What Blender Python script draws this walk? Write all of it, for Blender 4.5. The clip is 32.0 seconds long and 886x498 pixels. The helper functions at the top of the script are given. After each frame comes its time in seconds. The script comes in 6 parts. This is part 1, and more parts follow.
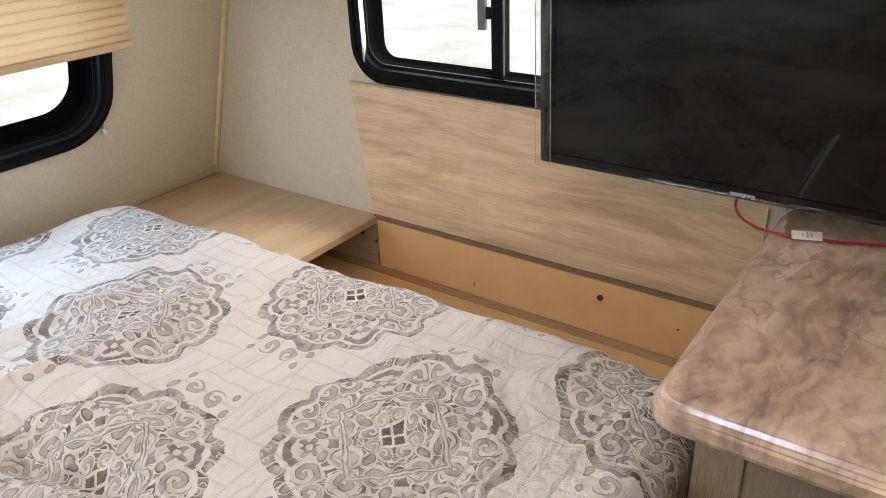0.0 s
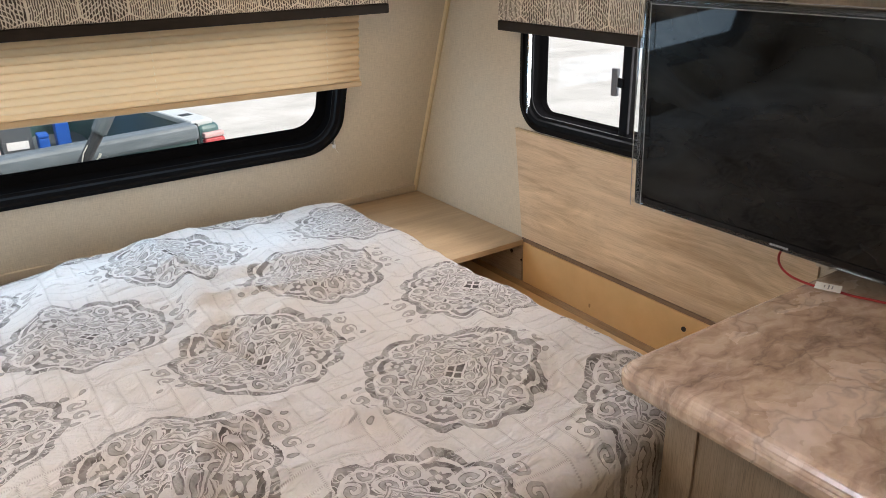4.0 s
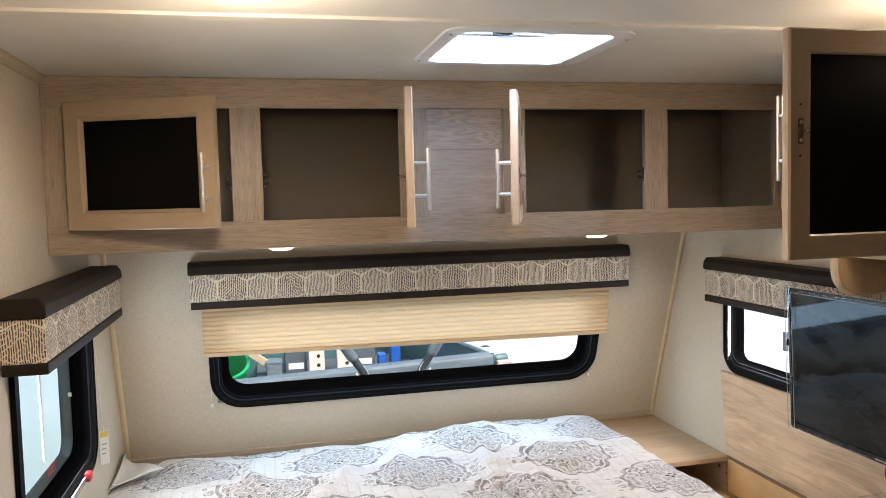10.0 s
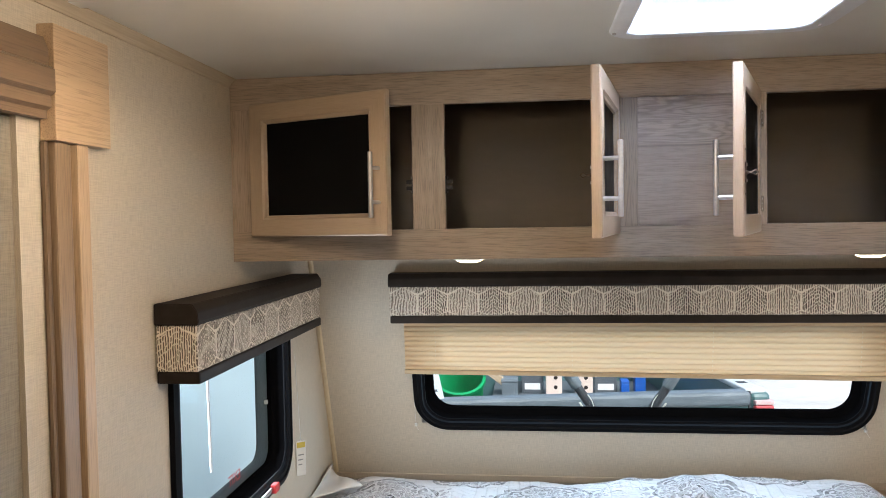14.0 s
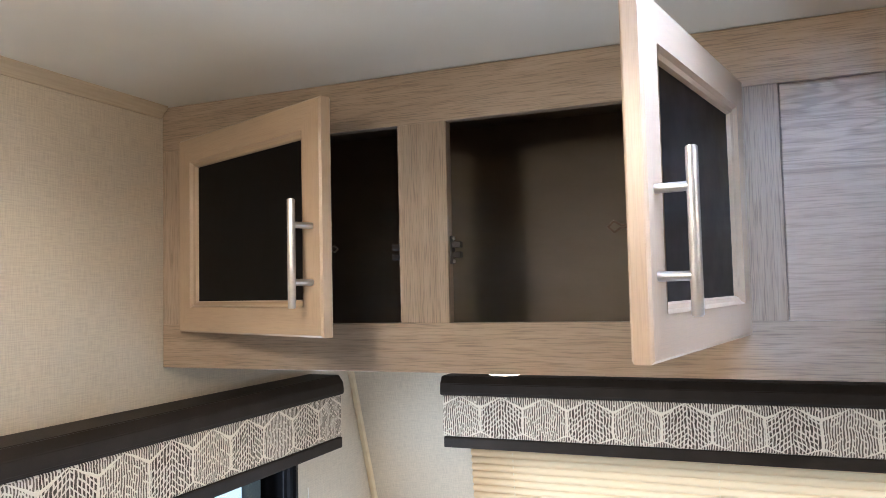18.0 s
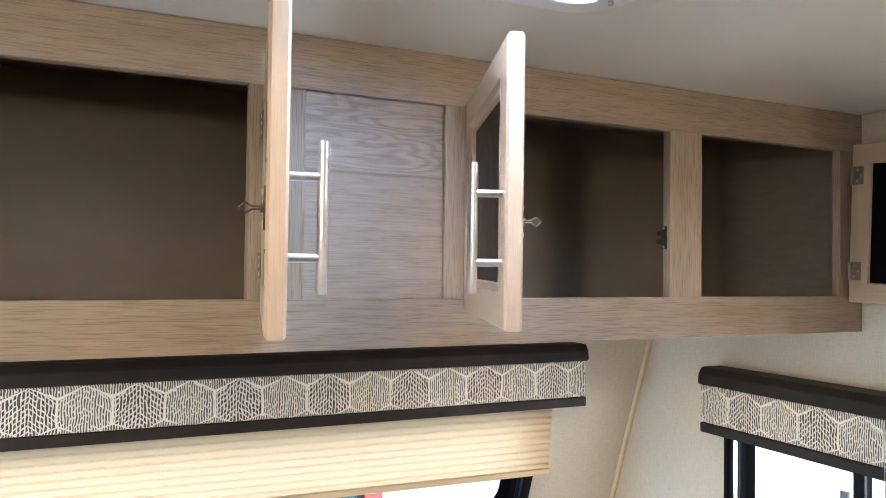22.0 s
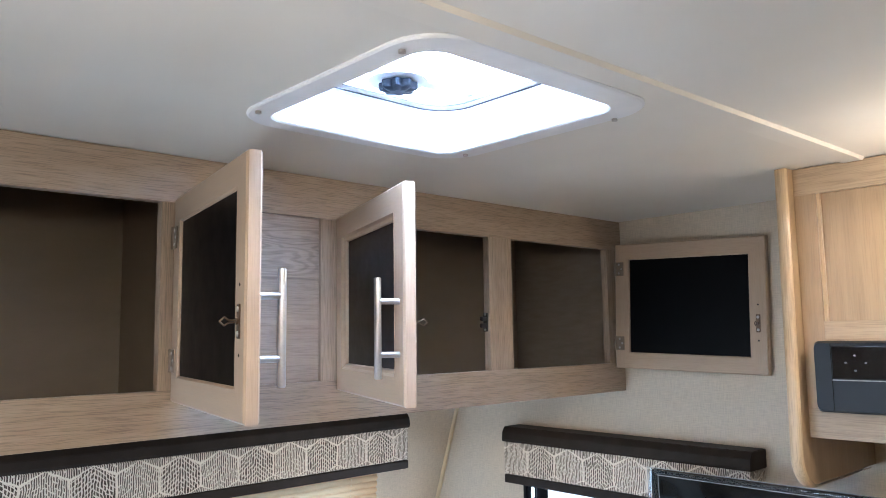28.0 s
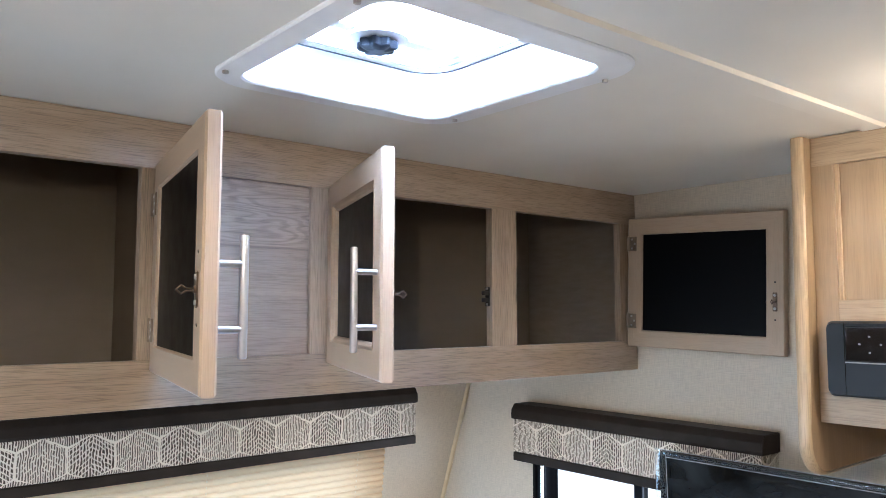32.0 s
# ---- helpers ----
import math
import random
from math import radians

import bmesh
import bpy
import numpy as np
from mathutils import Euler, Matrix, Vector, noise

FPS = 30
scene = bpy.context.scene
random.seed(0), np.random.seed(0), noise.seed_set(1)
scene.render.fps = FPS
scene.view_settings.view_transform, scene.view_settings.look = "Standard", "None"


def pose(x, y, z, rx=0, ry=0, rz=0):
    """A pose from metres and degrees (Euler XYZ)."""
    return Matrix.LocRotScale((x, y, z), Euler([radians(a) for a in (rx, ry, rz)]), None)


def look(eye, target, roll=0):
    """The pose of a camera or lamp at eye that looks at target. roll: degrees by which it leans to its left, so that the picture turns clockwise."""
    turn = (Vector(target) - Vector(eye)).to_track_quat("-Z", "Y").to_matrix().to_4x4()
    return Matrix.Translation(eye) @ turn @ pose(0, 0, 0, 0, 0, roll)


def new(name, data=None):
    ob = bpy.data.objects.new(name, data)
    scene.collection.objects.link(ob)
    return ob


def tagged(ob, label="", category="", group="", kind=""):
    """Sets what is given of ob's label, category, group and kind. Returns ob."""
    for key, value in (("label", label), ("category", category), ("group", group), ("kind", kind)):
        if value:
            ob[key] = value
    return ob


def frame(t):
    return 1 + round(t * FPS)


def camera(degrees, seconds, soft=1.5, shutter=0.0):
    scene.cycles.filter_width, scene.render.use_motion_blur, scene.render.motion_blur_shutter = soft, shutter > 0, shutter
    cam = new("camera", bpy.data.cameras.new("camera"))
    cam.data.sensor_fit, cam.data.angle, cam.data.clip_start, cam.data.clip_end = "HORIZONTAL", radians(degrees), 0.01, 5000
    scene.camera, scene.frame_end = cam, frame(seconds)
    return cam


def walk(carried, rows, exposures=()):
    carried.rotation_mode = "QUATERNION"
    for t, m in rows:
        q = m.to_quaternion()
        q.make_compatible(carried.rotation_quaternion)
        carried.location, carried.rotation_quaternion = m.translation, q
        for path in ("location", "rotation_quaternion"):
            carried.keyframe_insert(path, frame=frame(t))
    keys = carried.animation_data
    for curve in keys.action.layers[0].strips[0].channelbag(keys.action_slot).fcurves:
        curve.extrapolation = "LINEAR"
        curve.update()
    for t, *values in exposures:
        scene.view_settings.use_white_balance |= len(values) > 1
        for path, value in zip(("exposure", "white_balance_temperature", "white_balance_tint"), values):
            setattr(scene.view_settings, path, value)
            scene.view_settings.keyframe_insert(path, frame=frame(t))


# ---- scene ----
cam = camera(60.3, 32.0, soft=0.9)
PATH = [
    (0, (-0.153, 0.136, 1.392), (1.282, 1.197, 0.489), -2.55),
    (0.5, (-0.140, 0.066, 1.405), (1.266, 1.179, 0.517), -1.79),
    (1, (-0.112, -0.014, 1.401), (1.219, 1.199, 0.532), -1.44),
    (1.5, (-0.106, -0.073, 1.396), (1.129, 1.248, 0.541), -0.83),
    (2, (-0.117, -0.104, 1.403), (1.030, 1.299, 0.558), -1.21),
    (2.5, (-0.137, -0.130, 1.401), (0.975, 1.312, 0.573), -1.36),
    (4.5, (-0.294, -0.425, 1.472), (0.706, 1.169, 0.797), -0.76),
    (5, (-0.304, -0.503, 1.478), (0.629, 1.176, 0.921), -0.30),
    (5.5, (-0.306, -0.581, 1.538), (0.520, 1.182, 1.081), -0.49),
    (6, (-0.303, -0.685, 1.569), (0.435, 1.144, 1.231), -0.94),
    (6.5, (-0.297, -0.771, 1.591), (0.367, 1.098, 1.327), -0.24),
    (7, (-0.328, -0.839, 1.609), (0.269, 1.057, 1.386), 0.23),
    (7.5, (-0.405, -0.904, 1.626), (0.169, 1.003, 1.431), -0.29),
    (8, (-0.493, -0.991, 1.636), (0.096, 0.910, 1.445), -0.87),
    (8.5, (-0.554, -1.072, 1.639), (0.036, 0.829, 1.438), -0.59),
    (9, (-0.597, -1.178, 1.648), (-0.042, 0.736, 1.473), -0.29),
    (9.5, (-0.605, -1.250, 1.652), (-0.104, 0.681, 1.514), -0.78),
    (10, (-0.598, -1.295, 1.644), (-0.136, 0.647, 1.516), -1.44),
    (10.5, (-0.594, -1.298, 1.635), (-0.163, 0.650, 1.497), -1.96),
    (11, (-0.601, -1.280, 1.627), (-0.196, 0.674, 1.493), -2.10),
    (11.5, (-0.596, -1.256, 1.628), (-0.212, 0.704, 1.510), -1.97),
    (12, (-0.572, -1.238, 1.631), (-0.227, 0.730, 1.537), -1.87),
    (12.5, (-0.542, -1.221, 1.617), (-0.280, 0.760, 1.520), -1.59),
    (13, (-0.507, -1.189, 1.618), (-0.417, 0.806, 1.522), -1.36),
    (13.5, (-0.455, -1.112, 1.611), (-0.543, 0.884, 1.523), -1.38),
    (14, (-0.370, -1.004, 1.614), (-0.602, 0.981, 1.545), -0.98),
    (14.5, (-0.296, -0.907, 1.620), (-0.655, 1.060, 1.560), -1.32),
    (16.5, (-0.204, -0.459, 1.635), (-0.836, 1.438, 1.657), -0.90),
    (17, (-0.205, -0.363, 1.634), (-0.879, 1.518, 1.685), -0.98),
    (17.5, (-0.173, -0.251, 1.642), (-0.887, 1.616, 1.721), -1.43),
    (18, (-0.148, -0.172, 1.647), (-0.899, 1.679, 1.758), -1.30),
    (18.5, (-0.146, -0.136, 1.644), (-0.962, 1.685, 1.775), -0.96),
    (19, (-0.150, -0.110, 1.642), (-1.015, 1.688, 1.774), -0.38),
    (19.5, (-0.189, -0.117, 1.652), (-0.988, 1.711, 1.787), 0.50),
    (20, (-0.287, -0.127, 1.666), (-0.843, 1.790, 1.803), 0.14),
    (20.5, (-0.366, -0.132, 1.667), (-0.575, 1.853, 1.793), -0.71),
    (21, (-0.403, -0.151, 1.666), (-0.196, 1.836, 1.762), -0.40),
    (21.5, (-0.418, -0.158, 1.660), (0.130, 1.764, 1.737), 1.14),
    (22, (-0.407, -0.195, 1.648), (0.445, 1.612, 1.698), 0.75),
    (22.5, (-0.441, -0.265, 1.654), (0.624, 1.429, 1.677), -0.01),
    (23, (-0.484, -0.336, 1.659), (0.678, 1.292, 1.674), -0.31),
    (23.5, (-0.522, -0.384, 1.675), (0.698, 1.200, 1.692), 0.02),
    (24, (-0.554, -0.402, 1.685), (0.720, 1.139, 1.703), -0.01),
    (24.5, (-0.592, -0.398, 1.686), (0.714, 1.116, 1.702), 0.20),
    (25, (-0.648, -0.379, 1.685), (0.678, 1.119, 1.722), 0.04),
    (25.5, (-0.683, -0.358, 1.676), (0.663, 1.118, 1.757), -0.77),
    (26, (-0.710, -0.341, 1.678), (0.667, 1.104, 1.808), -1.23),
    (26.5, (-0.716, -0.329, 1.677), (0.679, 1.093, 1.852), -1.64),
    (28.5, (-0.698, -0.328, 1.684), (0.628, 1.150, 1.913), -0.74),
    (29, (-0.689, -0.326, 1.678), (0.628, 1.164, 1.897), -0.76),
    (29.5, (-0.677, -0.321, 1.675), (0.637, 1.172, 1.875), -0.48),
    (30, (-0.660, -0.328, 1.686), (0.640, 1.182, 1.867), -0.61),
    (30.5, (-0.660, -0.332, 1.681), (0.624, 1.189, 1.866), -0.79),
    (31, (-0.653, -0.332, 1.684), (0.627, 1.194, 1.872), -0.82),
    (31.5, (-0.631, -0.331, 1.679), (0.648, 1.197, 1.860), -0.37),
    (32, (-0.606, -0.342, 1.678), (0.669, 1.190, 1.841), -0.01),
]

SKY_STRENGTH, SUN_POWER, VENT_POWER, DOME_POWER, PUCK_POWER = 0.15, 2.6, 7.8, 10.2, 1.1
FRONT_DAY, RIGHT_DAY, LEFT_DAY = 5.8, 3.2, 4.8
EXPOSURES = [(0.0, 0.70, 6700, 13), (2.5, 0.50, 6600, 11), (6.0, 0.72, 6850, 17), (7.0, 0.93, 6850, 15), (8.0, 0.93, 6300, 12), (9.0, 0.95, 6250, 12), (11.0, 0.82, 6150, 10), (12.5, 0.76, 6100, 11), (14.5, 0.72, 5950, 11), (17.0, 1.05, 5500, 10), (18.0, 1.34, 5500, 10), (19.0, 1.39, 5500, 10), (20.0, 1.42, 5500, 9), (21.0, 1.55, 5350, 10), (22.0, 1.42, 5600, 8), (23.0, 1.34, 5350, 8), (25.0, 1.23, 5150, 8), (28.0, 1.25, 5200, 9), (32.0, 1.28, 5200, 9)]
walk(cam, [(t, look(eye, target, roll)) for t, eye, target, roll in PATH], EXPOSURES)

# ---- world, sun, lamps ----
world = bpy.data.worlds.new("sky")
scene.world = world
world.use_nodes = True
wn = world.node_tree.nodes
sky = wn.new("ShaderNodeTexSky")
sky.sky_type, sky.sun_disc = "NISHITA", False
sky.sun_elevation, sky.sun_rotation = radians(48), radians(150)
sky.air_density, sky.dust_density = 1.0, 4.0
wn["Background"].inputs["Strength"].default_value = SKY_STRENGTH
world.node_tree.links.new(sky.outputs["Color"], wn["Background"].inputs["Color"])


def lamp(name, kind, m, power, color, size=0.1, size_y=None, angle=0.0):
    data = bpy.data.lights.new(name, kind)
    data.energy, data.color = power, color
    if kind == "AREA":
        data.size = size
        if size_y:
            data.shape, data.size_y = "RECTANGLE", size_y
    elif kind == "SPOT":
        data.shadow_soft_size, data.spot_size, data.spot_blend = size, radians(172), 0.1
    elif kind == "SUN":
        data.angle = angle
    else:
        data.shadow_soft_size = size
    ob = new(name, data)
    ob.matrix_world = m
    return ob


# overcast day: wide soft sun from behind the trailer on the right
lamp("sun", "SUN", look((3.0, -3.5, 6.0), (0, 0, 0)), SUN_POWER, (1.0, 0.97, 0.92), angle=radians(20))

# ---- materials ----
def mat(name, base=(0.5, 0.5, 0.5), rough=0.5, metal=0.0, spec=0.5):
    m = bpy.data.materials.new(name)
    m.use_nodes = True
    b = m.node_tree.nodes["Principled BSDF"]
    b.inputs["Base Color"].default_value = (*base, 1)
    b.inputs["Roughness"].default_value = rough
    b.inputs["Metallic"].default_value = metal
    b.inputs["Specular IOR Level"].default_value = spec
    return m


class Graph:
    """Small wrapper to chain shader nodes of one material."""

    def __init__(self, m):
        self.m, self.t = m, m.node_tree
        self.b = self.t.nodes["Principled BSDF"]

    def n(self, kind, **inputs):
        node = self.t.nodes.new(kind)
        for k, v in inputs.items():
            self.put(node.inputs[k.replace("_", " ")], v)
        return node

    def put(self, socket, v):
        if isinstance(v, bpy.types.NodeSocket):
            self.t.links.new(v, socket)
        elif isinstance(v, tuple) and len(v) == 3 and socket.type == "RGBA":
            socket.default_value = (*v, 1)
        else:
            socket.default_value = v

    def coord(self, scale=(1, 1, 1), which="Object", rot=(0, 0, 0), loc=(0, 0, 0)):
        tc = self.t.nodes.new("ShaderNodeTexCoord")
        mp = self.t.nodes.new("ShaderNodeMapping")
        self.t.links.new(tc.outputs[which], mp.inputs["Vector"])
        mp.inputs["Scale"].default_value, mp.inputs["Rotation"].default_value = scale, rot
        mp.inputs["Location"].default_value = loc
        return mp.outputs["Vector"]

    def noise(self, vec, scale, detail=4.0, rough=0.55, distort=0.0):
        return self.n("ShaderNodeTexNoise", Vector=vec, Scale=scale, Detail=detail, Roughness=rough, Distortion=distort).outputs["Fac"]

    def ramp(self, fac, *stops):
        r = self.t.nodes.new("ShaderNodeValToRGB")
        self.put(r.inputs["Fac"], fac)
        e = r.color_ramp.elements
        while len(e) < len(stops):
            e.new(0.5)
        for el, (p, c) in zip(e, stops):
            el.position = p
            el.color = (*c, 1) if isinstance(c, tuple) else (c, c, c, 1)
        return r.outputs["Color"]

    def math(self, op, a, b=0.0, c=0.0, clamp=False):
        x = self.t.nodes.new("ShaderNodeMath")
        x.operation, x.use_clamp = op, clamp
        for s, v in zip(x.inputs, (a, b, c)):
            self.put(s, v)
        return x.outputs[0]

    def mix(self, fac, a, b, blend="MIX"):
        x = self.t.nodes.new("ShaderNodeMix")
        x.data_type, x.blend_type = "RGBA", blend
        self.put(x.inputs[0], fac)
        self.put(x.inputs[6], a)
        self.put(x.inputs[7], b)
        return x.outputs[2]

    def split(self, vec):
        s = self.n("ShaderNodeSeparateXYZ", Vector=vec)
        return s.outputs[0], s.outputs[1], s.outputs[2]

    def join(self, x, y, z):
        s = self.t.nodes.new("ShaderNodeCombineXYZ")
        for k, v in zip(s.inputs, (x, y, z)):
            self.put(k, v)
        return s.outputs[0]

    def color(self, c):
        self.put(self.b.inputs["Base Color"], c)

    def rough(self, r):
        self.put(self.b.inputs["Roughness"], r)

    def bump(self, height, strength=0.2, distance=0.002):
        u = self.n("ShaderNodeBump", Strength=strength, Distance=distance, Height=height)
        self.put(self.b.inputs["Normal"], u.outputs["Normal"])


def object_random(g):
    return g.t.nodes.new("ShaderNodeObjectInfo").outputs["Random"]


def wood(name, light, dark, axis, rough=0.42, fine=1.0, knots=0.0, contrast=1.0, pore=0.6, figure=0.0, split=None):
    """Printed wood grain running along one axis of the object."""
    m = mat(name, light, rough)
    g = Graph(m)
    along = {"x": (0.9, 14, 14), "y": (14, 0.9, 14), "z": (14, 14, 0.9)}[axis]
    rnd = object_random(g)
    base = g.coord()
    shift = g.n("ShaderNodeVectorMath", Vector=base)
    shift.operation = "ADD"
    g.put(shift.inputs[1], g.join(g.math("MULTIPLY", rnd, 3.1), g.math("MULTIPLY", rnd, 2.3), g.math("MULTIPLY", rnd, 4.7)))
    v = shift.outputs[0]

    def stretch(k):
        mp = g.t.nodes.new("ShaderNodeMapping")
        g.put(mp.inputs["Vector"], v)
        mp.inputs["Scale"].default_value = tuple(a * k for a in along)
        return mp.outputs["Vector"]
    broad = g.noise(stretch(0.55), 1.0, 3, 0.6, 0.6)
    grain = g.noise(stretch(3.2 * fine), 1.6, 5, 0.7, 0.3)
    thin = g.t.nodes.new("ShaderNodeMapping")
    g.put(thin.inputs["Vector"], v)
    thin.inputs["Scale"].default_value = tuple({0.9: 20.0, 14: 640.0}[a] * fine for a in along)
    pores = g.noise(thin.outputs["Vector"], 1.0, 2, 0.6)
    f = g.math("ADD", g.math("MULTIPLY", broad, 0.55), g.math("MULTIPLY", grain, 0.45))
    c = g.ramp(f, (0.5 - 0.17 / contrast, dark), (0.5 + 0.17 / contrast, light))
    p = g.ramp(pores, (0.34, 0.62), (0.52, 1.0))
    c = g.mix(pore, c, p, "MULTIPLY")
    if knots:
        kv = stretch(0.16)
        k = g.n("ShaderNodeTexVoronoi", Vector=kv, Scale=1.1, Randomness=1.0).outputs["Distance"]
        kk = g.ramp(k, (0.03, 0.35), (0.16, 1.0))
        c = g.mix(knots, c, kk, "MULTIPLY")
        big = g.noise(stretch(0.2), 1.0, 2, 0.5, 1.2)
        mq = g.t.nodes.new("ShaderNodeMapping")
        g.put(mq.inputs["Vector"], v)
        mq.inputs["Scale"].default_value = tuple({0.9: 2.6, 14: 13.0}[a] for a in along)
        streak = g.noise(mq.outputs["Vector"], 1.0, 4, 0.6, 1.4)
        c = g.mix(knots, c, g.ramp(streak, (0.36, (0.72, 0.68, 0.63)), (0.52, (1.0, 1.0, 1.0))), "MULTIPLY")
        c = g.mix(0.55, c, g.ramp(big, (0.33, (0.62, 0.57, 0.52)), (0.62, (1.05, 1.02, 0.98))), "MULTIPLY")
    if figure:
        # cathedral rings: contour lines of a stretched soft field, stronger on some planks than others
        axis_i = {"x": 2, "y": 2, "z": 1}[axis]
        plank = g.math("FLOOR", g.math("DIVIDE", g.math("ADD", g.split(base)[axis_i], 0.095), 0.125))
        pr = g.n("ShaderNodeTexWhiteNoise", Vector=g.join(plank, g.math("MULTIPLY", rnd, 9.0), 0.0)).outputs["Value"]
        if split is not None:
            # one strongly figured plank over a plain one
            pr = g.math("SUBTRACT", 0.92, g.math("MULTIPLY", g.math("LESS_THAN", g.split(base)[axis_i], split), 0.66))
        off = g.n("ShaderNodeVectorMath", Vector=v)
        off.operation = "ADD"
        g.put(off.inputs[1], g.join(g.math("MULTIPLY", pr, 5.0), g.math("MULTIPLY", pr, 3.0), g.math("MULTIPLY", pr, 7.0)))
        mp = g.t.nodes.new("ShaderNodeMapping")
        g.put(mp.inputs["Vector"], off.outputs[0])
        mp.inputs["Scale"].default_value = tuple({0.9: 2.6, 14: 15.0}[a] for a in along)
        field = g.noise(mp.outputs["Vector"], 1.0, 3, 0.45, 0.5)
        rings = g.math("SINE", g.math("MULTIPLY", field, 120.0))
        c = g.mix(g.math("MULTIPLY", g.math("ADD", 0.12, g.math("MULTIPLY", pr, pr)), figure), c, g.ramp(g.math("ADD", g.math("MULTIPLY", rings, 0.5), 0.5), (0.1, 0.62), (0.6, 1.08)), "MULTIPLY")
        c = g.mix(0.8, c, g.ramp(pr, (0.0, 0.70 if split is None else 0.92), (1.0, 1.08)), "MULTIPLY")
        if split is not None:
            joint = g.math("ABSOLUTE", g.math("SUBTRACT", g.split(base)[axis_i], split))
            c = g.mix(1.0, c, g.ramp(joint, (0.0, 0.72), (0.0015, 0.8), (0.004, 1.0)), "MULTIPLY")
    g.color(c)
    g.rough(g.math("ADD", g.math("MULTIPLY", pores, 0.18), rough - 0.09))
    g.bump(g.math("ADD", g.math("MULTIPLY", grain, 0.6), pores), 0.10, 0.0006)
    return m


GREIGE_L, GREIGE_D = (0.465, 0.364, 0.270), (0.295, 0.224, 0.160)
wood_h = wood("greige_wood_x", GREIGE_L, GREIGE_D, "x", contrast=0.9, pore=0.85)
wood_v = wood("greige_wood_z", GREIGE_L, GREIGE_D, "z", contrast=0.9, pore=0.85)
wood_d = wood("greige_wood_y", GREIGE_L, GREIGE_D, "y", contrast=0.9, pore=0.85)
MAPLE_L, MAPLE_D = (0.475, 0.36, 0.25), (0.365, 0.272, 0.183)
maple_h = wood("maple_door_x", MAPLE_L, MAPLE_D, "x", 0.36, 1.3, contrast=0.45, pore=0.25)
maple_v = wood("maple_door_z", MAPLE_L, MAPLE_D, "z", 0.36, 1.3, contrast=0.45, pore=0.25)
figured_h = wood("figured_greige_x", (0.50, 0.392, 0.305), (0.36, 0.277, 0.212), "x", contrast=0.8, pore=0.6, figure=0.5, split=0.275)
panel_wood = wood("light_panel_wood", (0.47, 0.34, 0.20), (0.30, 0.205, 0.115), "z", 0.42, 0.7, contrast=0.75, pore=0.3)
panel_wood_y = wood("light_rail_wood", (0.49, 0.37, 0.235), (0.355, 0.257, 0.157), "y", 0.42, 0.7, contrast=0.8)
band_wood = wood("edge_band_wood", (0.55, 0.405, 0.24), (0.45, 0.32, 0.178), "z", 0.34, 0.7, contrast=0.6)
trim_v = wood("fascia_trim_z", (0.25, 0.168, 0.1), (0.15, 0.1, 0.06), "z", 0.4, 0.7, contrast=0.9)
trim_m = wood("fascia_flat_z", (0.36, 0.25, 0.155), (0.24, 0.165, 0.10), "z", 0.4, 0.7, contrast=0.8)
trim_l = wood("fascia_band_z", (0.60, 0.43, 0.265), (0.48, 0.335, 0.20), "z", 0.4, 0.7, contrast=0.8)
header_wood = wood("fascia_header_y", (0.24, 0.16, 0.096), (0.15, 0.098, 0.058), "y", 0.4, 0.6, contrast=0.8)
trim_h = wood("fascia_trim_y", (0.60, 0.43, 0.265), (0.47, 0.33, 0.20), "y", 0.4, 0.6, contrast=0.8)
board_wood = wood("wall_board_wood", (0.80, 0.62, 0.43), (0.51, 0.365, 0.238), "y", 0.4, 0.8, knots=0.85, contrast=1.0, pore=0.4, figure=0.07)
shelf_wood = wood("shelf_wood", (0.56, 0.42, 0.275), (0.37, 0.265, 0.165), "x", 0.38, 0.7, knots=0.3, contrast=0.7, pore=0.35)


def make_vinyl(name, base, weave=1.0, up="y"):
    """Linen-look wall covering: crossed fine threads with slubs."""
    m = mat(name, base, 0.62, spec=0.35)
    g = Graph(m)
    warp_s, weft_s = ((560, 34, 560), (34, 560, 560)) if up == "y" else ((560, 560, 34), (34, 34, 560))
    a = g.noise(g.coord(warp_s), 1.0, 2, 0.5)
    b = g.noise(g.coord(weft_s), 1.0, 2, 0.5)
    w = g.math("MULTIPLY", g.math("ADD", a, b), 0.5)
    c = g.mix(g.ramp(w, (0.38, 0.0), (0.60, 1.0)), tuple(k * (1 - 0.12 * weave) for k in base), tuple(min(1, k * (1 + 0.07 * weave)) for k in base))
    blot = g.noise(g.coord(), 1.1, 2, 0.5)
    c = g.mix(0.08, c, g.ramp(blot, (0.3, 0.85), (0.7, 1.05)), "MULTIPLY")
    g.color(c)
    g.bump(w, 0.22 * weave, 0.0005)
    return m


wall_vinyl = make_vinyl("linen_wall_vinyl", (0.56, 0.49, 0.385))
slide_vinyl = make_vinyl("linen_slide_vinyl", (0.56, 0.49, 0.385), up="z")
# darker linen, its colour toned down further for the shade at the opening
shaded_jamb_linen = make_vinyl("shaded_linen_slide_end", (0.27, 0.235, 0.18), 1.4, up="z")
ceil_mat = mat("ceiling_vinyl", (0.72, 0.70, 0.64), 0.5)
g = Graph(ceil_mat)
cn = g.noise(g.coord(), 3.0, 3, 0.5)
g.color(g.ramp(cn, (0.3, (0.68, 0.66, 0.6)), (0.7, (0.75, 0.73, 0.67))))
g.bump(g.noise(g.coord(), 240, 2, 0.6), 0.12, 0.0006)
bead_mat = mat("cream_corner_bead", (0.68, 0.57, 0.38), 0.45)
g = Graph(bead_mat)
g.color(g.ramp(g.noise(g.coord(), 30, 3), (0.3, (0.62, 0.51, 0.33)), (0.7, (0.7, 0.6, 0.41))))
